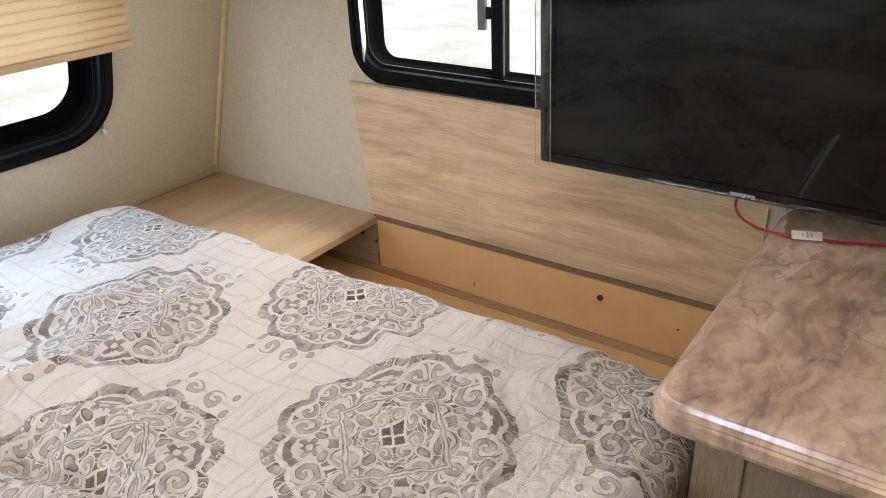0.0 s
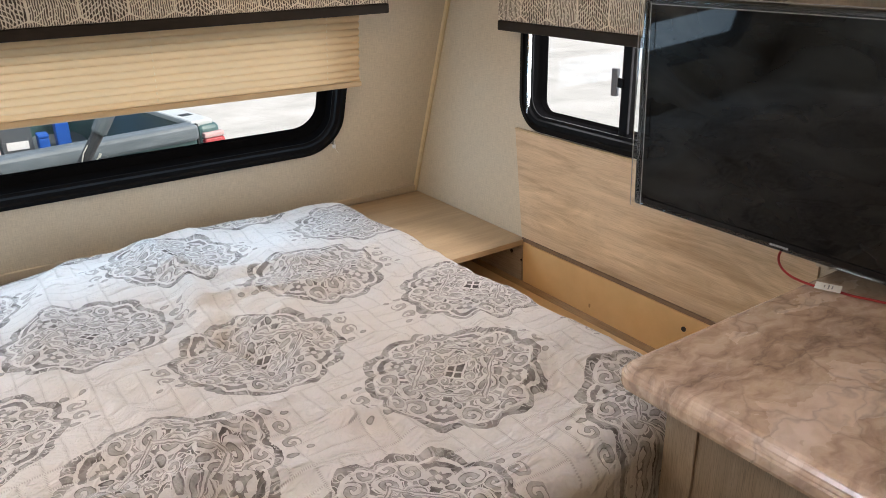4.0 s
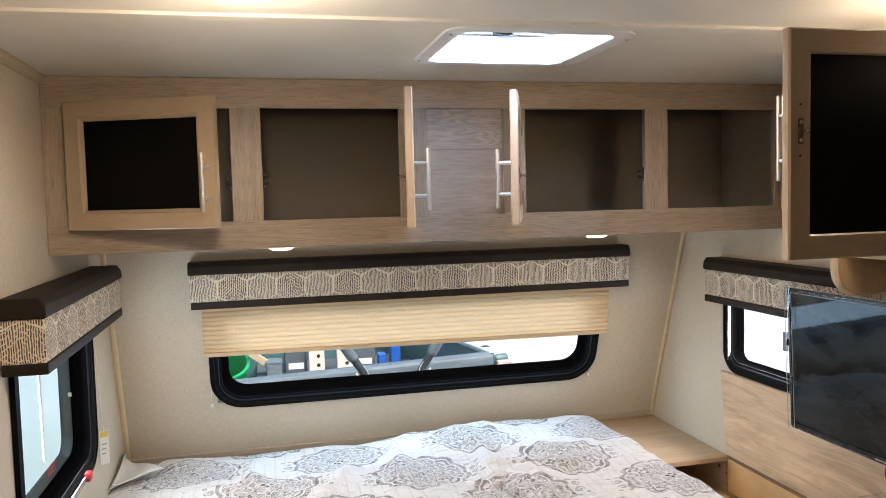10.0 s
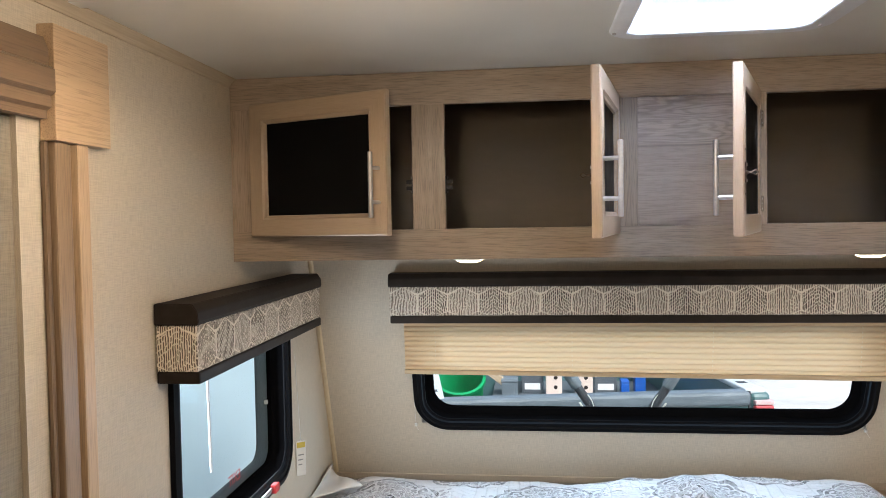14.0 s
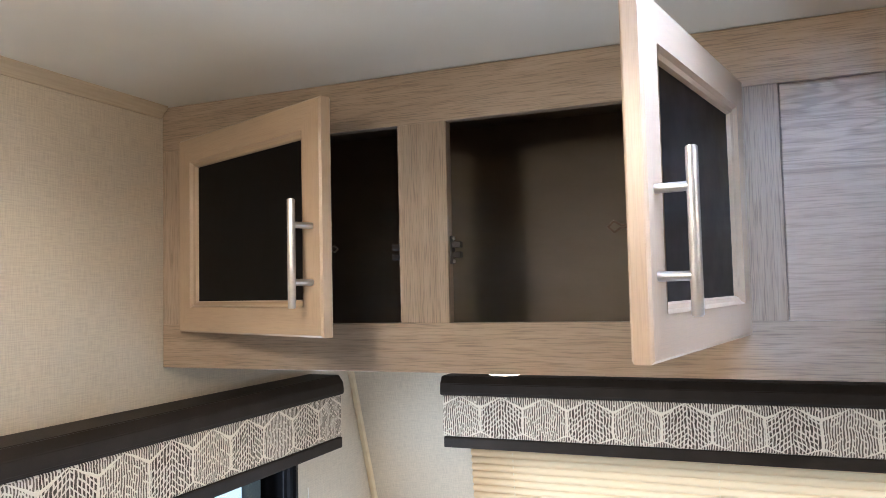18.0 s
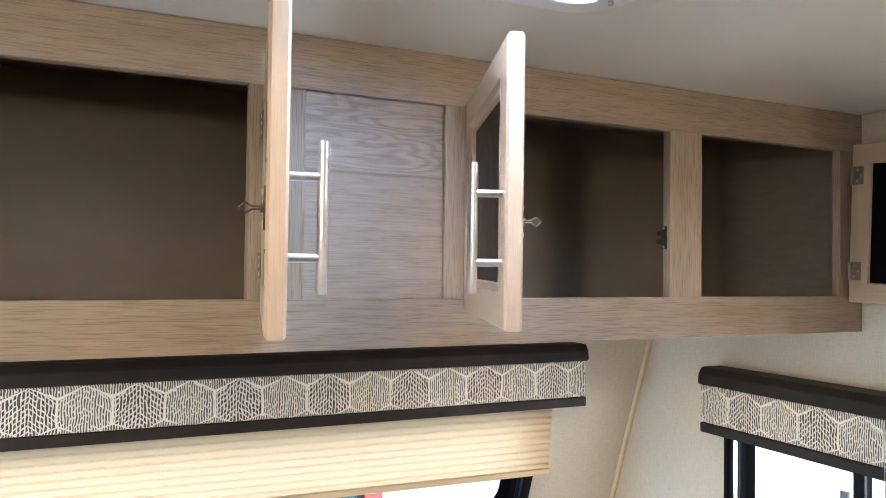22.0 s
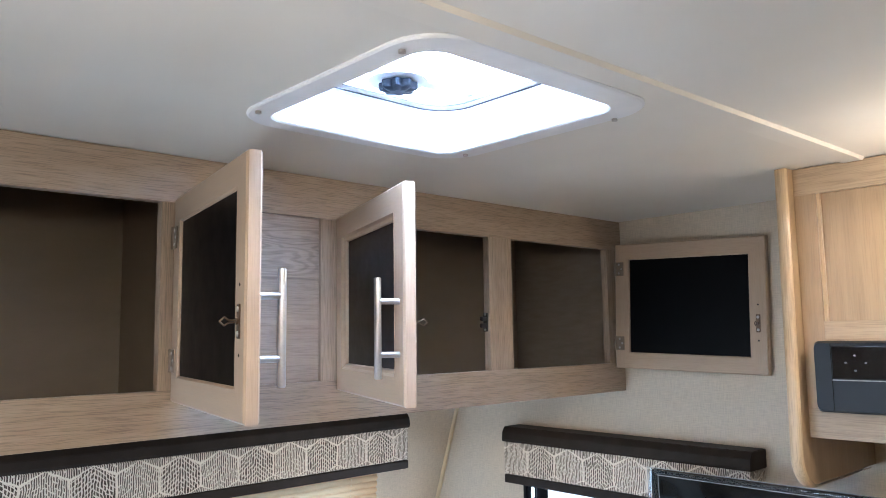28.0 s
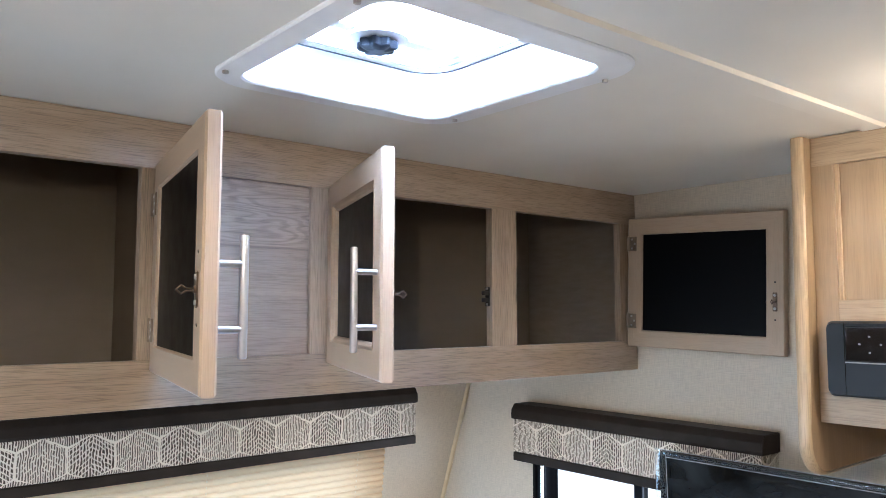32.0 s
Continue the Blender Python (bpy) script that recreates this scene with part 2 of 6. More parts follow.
cove_mat = mat("tan_cove_trim", (0.5, 0.4, 0.27), 0.5)
g = Graph(cove_mat)
g.color(g.ramp(g.noise(g.coord((4, 1, 30)), 9, 3), (0.3, (0.48, 0.40, 0.285)), (0.7, (0.56, 0.47, 0.34))))

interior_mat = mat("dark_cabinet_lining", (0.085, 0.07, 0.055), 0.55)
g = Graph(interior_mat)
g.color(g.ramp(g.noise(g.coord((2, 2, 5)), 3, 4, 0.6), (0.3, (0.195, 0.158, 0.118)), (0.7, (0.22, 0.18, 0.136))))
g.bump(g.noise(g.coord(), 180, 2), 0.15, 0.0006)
# right end of the lining: daylight reaching it is put into a lighter colour
lit_lining_mat = mat("lit_grey_brown_lining", (0.30, 0.26, 0.21), 0.55)
g = Graph(lit_lining_mat)
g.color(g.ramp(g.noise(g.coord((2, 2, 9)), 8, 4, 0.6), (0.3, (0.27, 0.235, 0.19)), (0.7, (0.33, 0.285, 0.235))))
black_panel = mat("black_door_panel", (0.002, 0.002, 0.0022), 0.33, spec=0.09)
g = Graph(black_panel)
g.rough(g.math("ADD", g.math("MULTIPLY", g.noise(g.coord(), 30, 4), 0.16), 0.28))
nickel = mat("brushed_nickel", (0.55, 0.555, 0.565), 0.32, 1.0)
g = Graph(nickel)
g.rough(g.math("ADD", g.math("MULTIPLY", g.noise(g.coord((300, 300, 6)), 2.0, 3), 0.14), 0.27))
bronze = mat("bronze_hardware", (0.16, 0.11, 0.075), 0.38, 0.9)
g = Graph(bronze)
g.color(g.ramp(g.noise(g.coord(), 90, 3), (0.3, (0.09, 0.06, 0.045)), (0.7, (0.22, 0.16, 0.11))))
hinge_mat = mat("hinge_bronze", (0.27, 0.22, 0.165), 0.45, 0.8)
steel = mat("screw_steel", (0.5, 0.48, 0.45), 0.35, 1.0)

leather = mat("dark_brown_valance_vinyl", (0.03, 0.024, 0.02), 0.55, spec=0.14)
g = Graph(leather)
g.color(g.ramp(g.noise(g.coord(), 14, 4), (0.3, (0.018, 0.0135, 0.0105)), (0.7, (0.028, 0.0215, 0.017))))
g.bump(g.noise(g.coord(), 260, 2), 0.3, 0.0008)

# valance fabric: elongated cream hexagons filled with knitted dashes on a dark ground
fabric = mat("hexagon_knit_fabric", (0.5, 0.45, 0.38), 0.85, spec=0.2)
g = Graph(fabric)
x, y, z = g.split(g.coord())
wob = g.noise(g.coord(), 30, 3)
run = g.math("ADD", g.math("ADD", x, y), g.math("MULTIPLY", g.math("SUBTRACT", wob, 0.5), 0.010))
uu = g.math("DIVIDE", run, 0.1035)
col = g.math("FLOOR", uu)
u = g.math("SUBTRACT", g.math("SUBTRACT", uu, col), 0.5)
au = g.math("ABSOLUTE", u)
par = g.math("MODULO", g.math("ABSOLUTE", col), 2.0)
wob2 = g.noise(g.coord(loc=(3, 1, 2)), 55, 2)
vv = g.math("ADD", g.math("DIVIDE", g.math("SUBTRACT", z, 0.026), 0.098), g.math("MULTIPLY", g.math("SUBTRACT", wob2, 0.5), 0.05))
roof = g.math("SUBTRACT", 0.985, g.math("MULTIPLY", au, 0.52))
sill = g.math("MULTIPLY", g.math("SUBTRACT", au, 0.14), 0.44)
inside = g.math("MULTIPLY", g.math("LESS_THAN", vv, roof), g.math("GREATER_THAN", vv, sill))
# pale yarn outline: stout at the sides, thinning towards the peak and the foot
thick = g.math("MULTIPLY", g.math("ADD", 0.009, g.math("MULTIPLY", au, 0.056)), g.math("ADD", 0.45, wob))
line_t = g.math("LESS_THAN", g.math("ABSOLUTE", g.math("SUBTRACT", vv, roof)), thick)
line_b = g.math("LESS_THAN", g.math("ABSOLUTE", g.math("SUBTRACT", vv, sill)), g.math("MULTIPLY", thick, 0.55))
line_v = g.math("MULTIPLY", g.math("GREATER_THAN", au, g.math("ADD", 0.464, g.math("MULTIPLY", wob2, 0.03))), inside)
lines = g.math("MULTIPLY", g.math("MAXIMUM", g.math("MAXIMUM", line_t, line_b), line_v), 0.93)


def knit(columns, thread, rows, rung, lean, jitter, gaps):
    """Upright threads joined by slanting rungs that climb to the middle of the cell; 1 where yarn lies."""
    cu = g.math("ADD", g.math("MULTIPLY", u, columns), g.math("MULTIPLY", g.math("SUBTRACT", wob2, 0.5), 0.4))
    ck = g.math("FLOOR", cu)
    cf = g.math("SUBTRACT", cu, ck)
    jit = g.n("ShaderNodeTexWhiteNoise", Vector=g.join(ck, col, rows)).outputs["Value"]
    rr = g.math("ADD", g.math("MULTIPLY", g.math("ADD", vv, g.math("MULTIPLY", au, lean)), rows), g.math("MULTIPLY", jit, jitter))
    rk = g.math("FLOOR", rr)
    cell_r = g.n("ShaderNodeTexWhiteNoise", Vector=g.join(ck, rk, col)).outputs["Value"]
    cell_q = g.n("ShaderNodeTexWhiteNoise", Vector=g.join(rk, col, ck)).outputs["Value"]
    up = g.math("LESS_THAN", cf, g.math("ADD", thread, g.math("MULTIPLY", g.math("SUBTRACT", cell_r, 0.5), 0.18)))
    bar = g.math("MULTIPLY", g.math("LESS_THAN", g.math("SUBTRACT", rr, rk), rung), g.math("GREATER_THAN", cell_q, gaps))
    return g.math("MAXIMUM", up, bar)


leaf = knit(15.0, 0.36, 8.5, 0.27, 0.90, 0.25, 0.15)
strand = knit(20.0, 0.47, 8.0, 0.25, 0.75, 0.30, 0.45)
fringe = knit(20.0, 0.42, 5.0, 0.22, 0.0, 1.0, 0.70)
fill = g.math("ADD", g.math("MULTIPLY", leaf, par), g.math("MULTIPLY", strand, g.math("SUBTRACT", 1.0, par)))
fill = g.math("ADD", g.math("MULTIPLY", fill, inside), g.math("MULTIPLY", fringe, g.math("SUBTRACT", 1.0, inside)))
yarn = g.math("MAXIMUM", g.math("MULTIPLY", fill, 0.86), lines, clamp=True)
soft = g.noise(g.coord(), 420, 2)
yarnc = g.mix(soft, (0.62, 0.55, 0.455), (0.86, 0.785, 0.665))
ground = g.mix(g.ramp(g.noise(g.coord(), 160, 3), (0.35, 0.0), (0.65, 1.0)), (0.05, 0.037, 0.029), (0.14, 0.112, 0.088))
ground = g.mix(g.math("MULTIPLY", g.math("SUBTRACT", 1.0, par), 0.14), ground, (0.37, 0.315, 0.25))
g.color(g.mix(yarn, ground, yarnc))
g.bump(g.math("ADD", yarn, g.math("MULTIPLY", soft, 0.5)), 0.5, 0.0015)

# pleated blind cloth lets some daylight through
blind_mat = mat("cream_pleated_cloth", (0.60, 0.437, 0.262), 0.8, spec=0.15)
g = Graph(blind_mat)
g.bump(g.noise(g.coord((300, 300, 300)), 1.0, 2), 0.03, 0.0004)
tr = g.n("ShaderNodeBsdfTranslucent", Color=(0.76, 0.51, 0.305))
mx = g.n("ShaderNodeMixShader", Fac=0.16)
g.t.links.new(g.b.outputs[0], mx.inputs[1])
g.t.links.new(tr.outputs[0], mx.inputs[2])
g.t.links.new(mx.outputs[0], g.t.nodes["Material Output"].inputs["Surface"])

cord_tan = mat("cream_lift_cord", (0.62, 0.49, 0.32), 0.8)
frame_black = mat("black_window_frame", (0.005, 0.005, 0.006), 0.45, spec=0.07)
g = Graph(frame_black)
g.rough(g.math("ADD", g.math("MULTIPLY", g.noise(g.coord(), 40, 3), 0.2), 0.34))
gasket_black = mat("matt_black_gasket", (0.004, 0.004, 0.0045), 0.85, spec=0.0)
chrome = mat("aluminium_strip", (0.7, 0.71, 0.72), 0.25, 1.0)


def make_glass(name, tint, reflect=0.06):
    m = mat(name)
    g = Graph(m)
    a = g.n("ShaderNodeBsdfTransparent", Color=tint)
    b = g.n("ShaderNodeBsdfGlossy", Color=(1, 1, 1), Roughness=0.02)
    mx = g.n("ShaderNodeMixShader", Fac=reflect)
    g.t.links.new(a.outputs[0], mx.inputs[1])
    g.t.links.new(b.outputs[0], mx.inputs[2])
    g.t.links.new(mx.outputs[0], g.t.nodes["Material Output"].inputs["Surface"])
    return m


glass = make_glass("window_glass", (0.95, 0.97, 0.96), 0.010)
film_mat = make_glass("clear_plastic_film", (0.90, 0.91, 0.91), 0.06)

film_fold = mat("pale_film_fold", (0.30, 0.30, 0.295), 0.35, spec=0.4)

mdf = mat("tan_fibreboard", (0.50, 0.31, 0.135), 0.6)
g = Graph(mdf)
g.color(g.ramp(g.noise(g.coord(), 12, 5, 0.6), (0.3, (0.60, 0.385, 0.18)), (0.7, (0.67, 0.445, 0.215))))
g.bump(g.noise(g.coord(), 300, 2), 0.1, 0.0005)
hole_mat = mat("dark_hole", (0.02, 0.013, 0.01), 0.7)

# marbled laminate worktop
marble = mat("marbled_brown_laminate", (0.42, 0.32, 0.25), 0.3)
g = Graph(marble)
v = g.coord((1, 1, 1))
warp = g.n("ShaderNodeTexNoise", Vector=v, Scale=3.2, Detail=5.0, Roughness=0.6)
mv = g.n("ShaderNodeVectorMath", Vector=v)
mv.operation = "MULTIPLY_ADD"
g.put(mv.inputs[0], warp.outputs["Color"])
mv.inputs[1].default_value = (0.2, 0.2, 0.2)
g.put(mv.inputs[2], v)
w2 = mv.outputs[0]
turn_c = g.t.nodes.new("ShaderNodeMapping")
g.put(turn_c.inputs["Vector"], w2)
turn_c.inputs["Rotation"].default_value = (0, 0, radians(28))
turn_c.inputs["Scale"].default_value = (1.0, 2.3, 1.0)
flow = turn_c.outputs["Vector"]
clouds = g.noise(flow, 3.4, 5, 0.55, 0.15)
fine_c = g.noise(flow, 15.0, 4, 0.6, 0.25)
c = g.ramp(g.math("ADD", g.math("MULTIPLY", clouds, 0.52), g.math("MULTIPLY", fine_c, 0.48)), (0.36, (0.27, 0.193, 0.152)), (0.46, (0.47, 0.342, 0.256)), (0.54, (0.61, 0.465, 0.352)), (0.68, (0.75, 0.62, 0.51)))
# broken dark cracks round angular patches, and paler drifts
crack = g.n("ShaderNodeTexVoronoi", Vector=w2, Scale=6.5)
crack.feature = "DISTANCE_TO_EDGE"
brk = g.ramp(g.noise(w2, 5.0, 3), (0.44, 0.0), (0.58, 1.0))
c = g.mix(g.math("MULTIPLY", g.ramp(crack.outputs["Distance"], (0.0, 0.42), (0.006, 0.26), (0.03, 0.0)), brk), c, (0.20, 0.14, 0.118))
vein = g.math("ABSOLUTE", g.math("SUBTRACT", g.noise(flow, 2.6, 4, 0.5), 0.5))
c = g.mix(g.math("MULTIPLY", g.ramp(vein, (0.0, 0.45), (0.012, 0.0)), brk), c, (0.22, 0.16, 0.138))
drift = g.math("ABSOLUTE", g.math("SUBTRACT", g.noise(flow, 9.0, 3, 0.6), 0.5))
c = g.mix(g.math("MULTIPLY", g.ramp(drift, (0.0, 0.3), (0.03, 0.0)), g.math("SUBTRACT", 1.0, brk)), c, (0.70, 0.57, 0.47))
g.color(c)
g.rough(g.math("ADD", g.math("MULTIPLY", clouds, 0.12), 0.2))
g.b.inputs["Coat Weight"].default_value = 0.5
g.b.inputs["Coat Roughness"].default_value = 0.12

screen_mat = mat("black_tv_screen", (0.0025, 0.003, 0.0035), 0.4, spec=0.5)
g = Graph(screen_mat)
haze = g.noise(g.coord((1, 1, 2.2)), 5.0, 3, 0.5, 0.8)
g.color(g.ramp(haze, (0.35, (0.002, 0.0021, 0.002)), (0.7, (0.0045, 0.005, 0.005))))
g.rough(g.math("ADD", g.math("MULTIPLY", g.ramp(haze, (0.3, 0.0), (0.7, 1.0)), 0.22), 0.16))
g.put(g.b.inputs["Specular IOR Level"], g.ramp(haze, (0.34, 0.03), (0.66, 0.16)))
g.b.inputs["Coat Weight"].default_value = 0.36
g.b.inputs["Coat Roughness"].default_value = 0.03
bezel_mat = mat("black_tv_bezel", (0.005, 0.005, 0.006), 0.22, spec=0.3)
white_plastic = mat("white_plastic", (0.78, 0.79, 0.80), 0.4)
g = Graph(white_plastic)
g.color(g.ramp(g.noise(g.coord(), 20, 3), (0.3, (0.74, 0.75, 0.765)), (0.7, (0.8, 0.81, 0.82))))
red_wire = mat("red_cable", (0.32, 0.013, 0.012), 0.4)
red_plastic = mat("red_lever", (0.5, 0.02, 0.02), 0.4)
label_white = mat("white_label", (0.75, 0.74, 0.7), 0.6)
label_yellow = mat("yellow_label", (0.65, 0.5, 0.08), 0.6)
ink = mat("grey_print", (0.3, 0.3, 0.31), 0.6)
logo_mat = mat("light_logo_print", (0.38, 0.39, 0.405), 0.5)
stereo_body = mat("dark_grey_stereo_plastic", (0.011, 0.0135, 0.017), 0.45, spec=0.3)
stereo_face = mat("gloss_black_display", (0.004, 0.004, 0.005), 0.08)
blue_led = mat("blue_led", (0.02, 0.05, 0.5), 0.3)
blue_led.node_tree.nodes["Principled BSDF"].inputs["Emission Color"].default_value = (0.02, 0.07, 0.9, 1)
blue_led.node_tree.nodes["Principled BSDF"].inputs["Emission Strength"].default_value = 0.7


def glow(name, color, strength):
    m = mat(name, (0.8, 0.8, 0.8), 0.4)
    b = m.node_tree.nodes["Principled BSDF"]
    b.inputs["Emission Color"].default_value = (*color, 1)
    b.inputs["Emission Strength"].default_value = strength
    return m


puck_glow = glow("warm_led_lens", (1.0, 0.76, 0.48), 3.6)
dome_glow = glow("warm_dome_lens", (1.0, 0.86, 0.66), 4.0)
sash_grey = mat("slate_grey_window_sash", (0.075, 0.095, 0.108), 0.35, spec=0.3)
knob_mat = mat("slate_grey_knob", (0.024, 0.029, 0.041), 0.5, spec=0.2)
screen_grey = mat("grey_screen_frame", (0.16, 0.17, 0.185), 0.6, spec=0.2)
lid_mat = mat("translucent_white_lid", (0.85, 0.87, 0.9), 0.4)
g = Graph(lid_mat)
tl = g.n("ShaderNodeBsdfTranslucent", Color=(0.92, 0.95, 1.0))
tp = g.n("ShaderNodeBsdfTransparent", Color=(0.95, 0.97, 1.0))
m1 = g.n("ShaderNodeMixShader", Fac=0.2)
g.t.links.new(tl.outputs[0], m1.inputs[1])
g.t.links.new(tp.outputs[0], m1.inputs[2])
g.t.links.new(m1.outputs[0], g.t.nodes["Material Output"].inputs["Surface"])

# quilt: white stitched cotton with a staggered lattice of grey medallions
quilt_mat = mat("white_quilt_grey_medallions", (0.72, 0.69, 0.66), 0.9, spec=0.15)
g = Graph(quilt_mat)
co = g.coord()
x, y, z = g.split(co)
PX, PY = 0.53, 0.60


def cellpos(v, off, period):
    q = g.math("DIVIDE", g.math("SUBTRACT", v, off), period)
    return g.math("MULTIPLY", g.math("SUBTRACT", q, g.math("ROUND", q)), period)


ax, ay = cellpos(x, 0.45, PX), cellpos(y, 0.68, PY)
bx, by = cellpos(x, 0.185, PX), cellpos(y, 0.98, PY)
ra = g.math("SQRT", g.math("ADD", g.math("MULTIPLY", ax, ax), g.math("MULTIPLY", ay, ay)))
rb = g.math("SQRT", g.math("ADD", g.math("MULTIPLY", bx, bx), g.math("MULTIPLY", by, by)))
near_a = g.math("LESS_THAN", ra, rb)


def pick(a, b):
    return g.math("ADD", g.math("MULTIPLY", a, near_a), g.math("MULTIPLY", b, g.math("SUBTRACT", 1.0, near_a)))


qx, qy = pick(ax, bx), pick(ay, by)
wn3 = g.n("ShaderNodeTexNoise", Vector=co, Scale=34.0, Detail=2.0)
wx, wy, _ = g.split(wn3.outputs["Color"])
qx = g.math("ADD", qx, g.math("MULTIPLY", g.math("SUBTRACT", wx, 0.5), 0.016))
qy = g.math("ADD", qy, g.math("MULTIPLY", g.math("SUBTRACT", wy, 0.5), 0.016))
r = g.math("SQRT", g.math("ADD", g.math("MULTIPLY", qx, qx), g.math("MULTIPLY", qy, qy)))
th = g.math("ARCTAN2", qy, qx)
# eight-lobed scalloped outline, a little uneven
scal = g.math("ADD", 0.158, g.math("ADD", g.math("MULTIPLY", g.math("ABSOLUTE", g.math("SINE", g.math("MULTIPLY", th, 6.0))), 0.016), g.math("MULTIPLY", g.math("SUBTRACT", g.noise(co, 20.0, 2), 0.5), 0.022)))
rn = g.math("DIVIDE", r, scal)
inside = g.math("LESS_THAN", rn, 1.0)
# the angle folded into eight mirrored sectors, in which the motifs are set
fold = g.math("PINGPONG", th, math.pi / 4)
fx = g.math("MULTIPLY", r, g.math("COSINE", fold))
fy = g.math("MULTIPLY", r, g.math("SINE", fold))


def motif(cx, cy, size, petals=0, turns=0.0, spin=0.0, stretch=1.0):
    """A flower, scroll or leaf round one point: gives (dark part, area with its pale outline)."""
    dx, dy = g.math("SUBTRACT", fx, cx), g.math("MULTIPLY", g.math("SUBTRACT", fy, cy), stretch)
    d = g.math("SQRT", g.math("ADD", g.math("MULTIPLY", dx, dx), g.math("MULTIPLY", dy, dy)))
    a = g.math("ARCTAN2", dy, dx)
    d = g.math("DIVIDE", d, size)
    if petals:
        lobe = g.math("ADD", 0.72, g.math("MULTIPLY", g.math("COSINE", g.math("ADD", g.math("MULTIPLY", a, petals), spin)), 0.28))
        dark = g.math("MULTIPLY", g.ramp(g.math("SUBTRACT", lobe, d), (0.0, 0.0), (0.03, 1.0), (0.14, 0.85)), g.math("GREATER_THAN", d, 0.26))
    elif turns:
        wave = g.math("COSINE", g.math("ADD", g.math("SUBTRACT", a, g.math("MULTIPLY", d, turns * 2 * math.pi)), spin))
        dark = g.math("MULTIPLY", g.ramp(g.math("MULTIPLY", g.math("ADD", wave, 0.3), 0.5), (0.0, 0.0), (0.05, 1.0), (0.26, 0.9), (0.38, 0.62)), g.math("LESS_THAN", d, 1.0))
    else:
        dark = g.ramp(g.math("SUBTRACT", 0.88, d), (0.0, 0.0), (0.03, 1.0), (0.22, 0.95), (0.36, 0.65))
    return dark, g.math("LESS_THAN", d, 1.16)


motifs = [motif(0.104, 0.0, 0.019, turns=1.0, spin=1.2), motif(0.066, 0.027, 0.019, turns=1.1), motif(0.118, 0.049, 0.022, turns=1.2, spin=2.0),
          motif(0.052, 0.0, 0.015, stretch=1.9), motif(0.079, 0.079, 0.022, petals=5, spin=0.6), motif(0.044, 0.044, 0.012, stretch=1.4),
          motif(0.140, 0.020, 0.016, turns=0.9, spin=1.0), motif(0.135, 0.088, 0.018, stretch=1.6), motif(0.082, 0.052, 0.013, stretch=1.7), motif(0.030, 0.012, 0.010, turns=0.9, spin=2.5), motif(0.150, 0.052, 0.010, stretch=1.5)]
# a double line frames the middle as a square
edge_sq = g.math("MAXIMUM", g.math("ABSOLUTE", g.math("ADD", qx, qy)), g.math("ABSOLUTE", g.math("SUBTRACT", qx, qy)))
off_frame = g.math("ABSOLUTE", g.math("SUBTRACT", edge_sq, 0.093))
dark, area = motifs[0]
for d_, a_ in motifs[1:]:
    dark = g.math("MAXIMUM", g.math("MULTIPLY", dark, g.math("SUBTRACT", 1.0, a_)), d_)
    area = g.math("MAXIMUM", area, a_)
# centre window of four small squares
dark = g.math("MULTIPLY", dark, g.math("GREATER_THAN", off_frame, 0.0075))
dark = g.math("MAXIMUM", dark, g.math("MULTIPLY", g.math("LESS_THAN", g.math("ABSOLUTE", g.math("SUBTRACT", off_frame, 0.0042)), 0.0019), 0.8))
area = g.math("MAXIMUM", area, g.math("LESS_THAN", off_frame, 0.0075))
wa, wb = g.math("ABSOLUTE", g.math("ADD", qx, qy)), g.math("ABSOLUTE", g.math("SUBTRACT", qx, qy))
sq = g.math("MAXIMUM", wa, wb)
four = g.math("MULTIPLY", g.math("LESS_THAN", sq, 0.023), g.math("GREATER_THAN", g.math("MINIMUM", wa, wb), 0.0035))
centre = g.math("LESS_THAN", sq, 0.029)
# between the motifs a washed mid grey crossed by pale wandering lines
nz = g.noise(g.join(fx, fy, 0.0), 21.0, 1, 0.5, 1.8)
wander = g.math("GREATER_THAN", g.math("SINE", g.math("MULTIPLY", nz, 58.0)), -0.72)
wash = g.math("MULTIPLY", g.math("MULTIPLY", wander, g.math("SUBTRACT", 1.0, area)), g.ramp(g.noise(co, 30, 2), (0.35, 0.5), (0.65, 0.95)))
rim = g.math("MULTIPLY", g.ramp(rn, (0.83, 0.0), (0.89, 0.5), (0.975, 0.66), (0.99, 0.7), (1.0, 0.6)), g.math("MULTIPLY", g.ramp(g.noise(co, 22, 3), (0.32, 0.5), (0.68, 1.0)), g.ramp(g.noise(co, 8, 2), (0.40, 0.15), (0.58, 1.0))))
pale = g.math("LESS_THAN", g.math("ABSOLUTE", g.math("SUBTRACT", rn, 0.885)), 0.02)
inner_rim = g.math("MULTIPLY", g.math("MULTIPLY", g.math("LESS_THAN", g.math("ABSOLUTE", g.math("SUBTRACT", rn, 0.83)), 0.035), g.math("SUBTRACT", 1.0, area)), 0.75)
graded = g.math("MULTIPLY", dark, g.ramp(g.noise(co, 48, 3), (0.34, 0.5), (0.62, 1.0)))
tone = g.math("MAXIMUM", g.math("MAXIMUM", graded, g.math("MULTIPLY", area, 0.10)), g.math("MAXIMUM", g.math("MAXIMUM", wash, inner_rim), rim))
tone = g.math("MULTIPLY", tone, g.math("SUBTRACT", 1.0, pale))
tone = g.math("ADD", g.math("MULTIPLY", tone, g.math("SUBTRACT", 1.0, centre)), four)
tone = g.math("MULTIPLY", tone, inside)
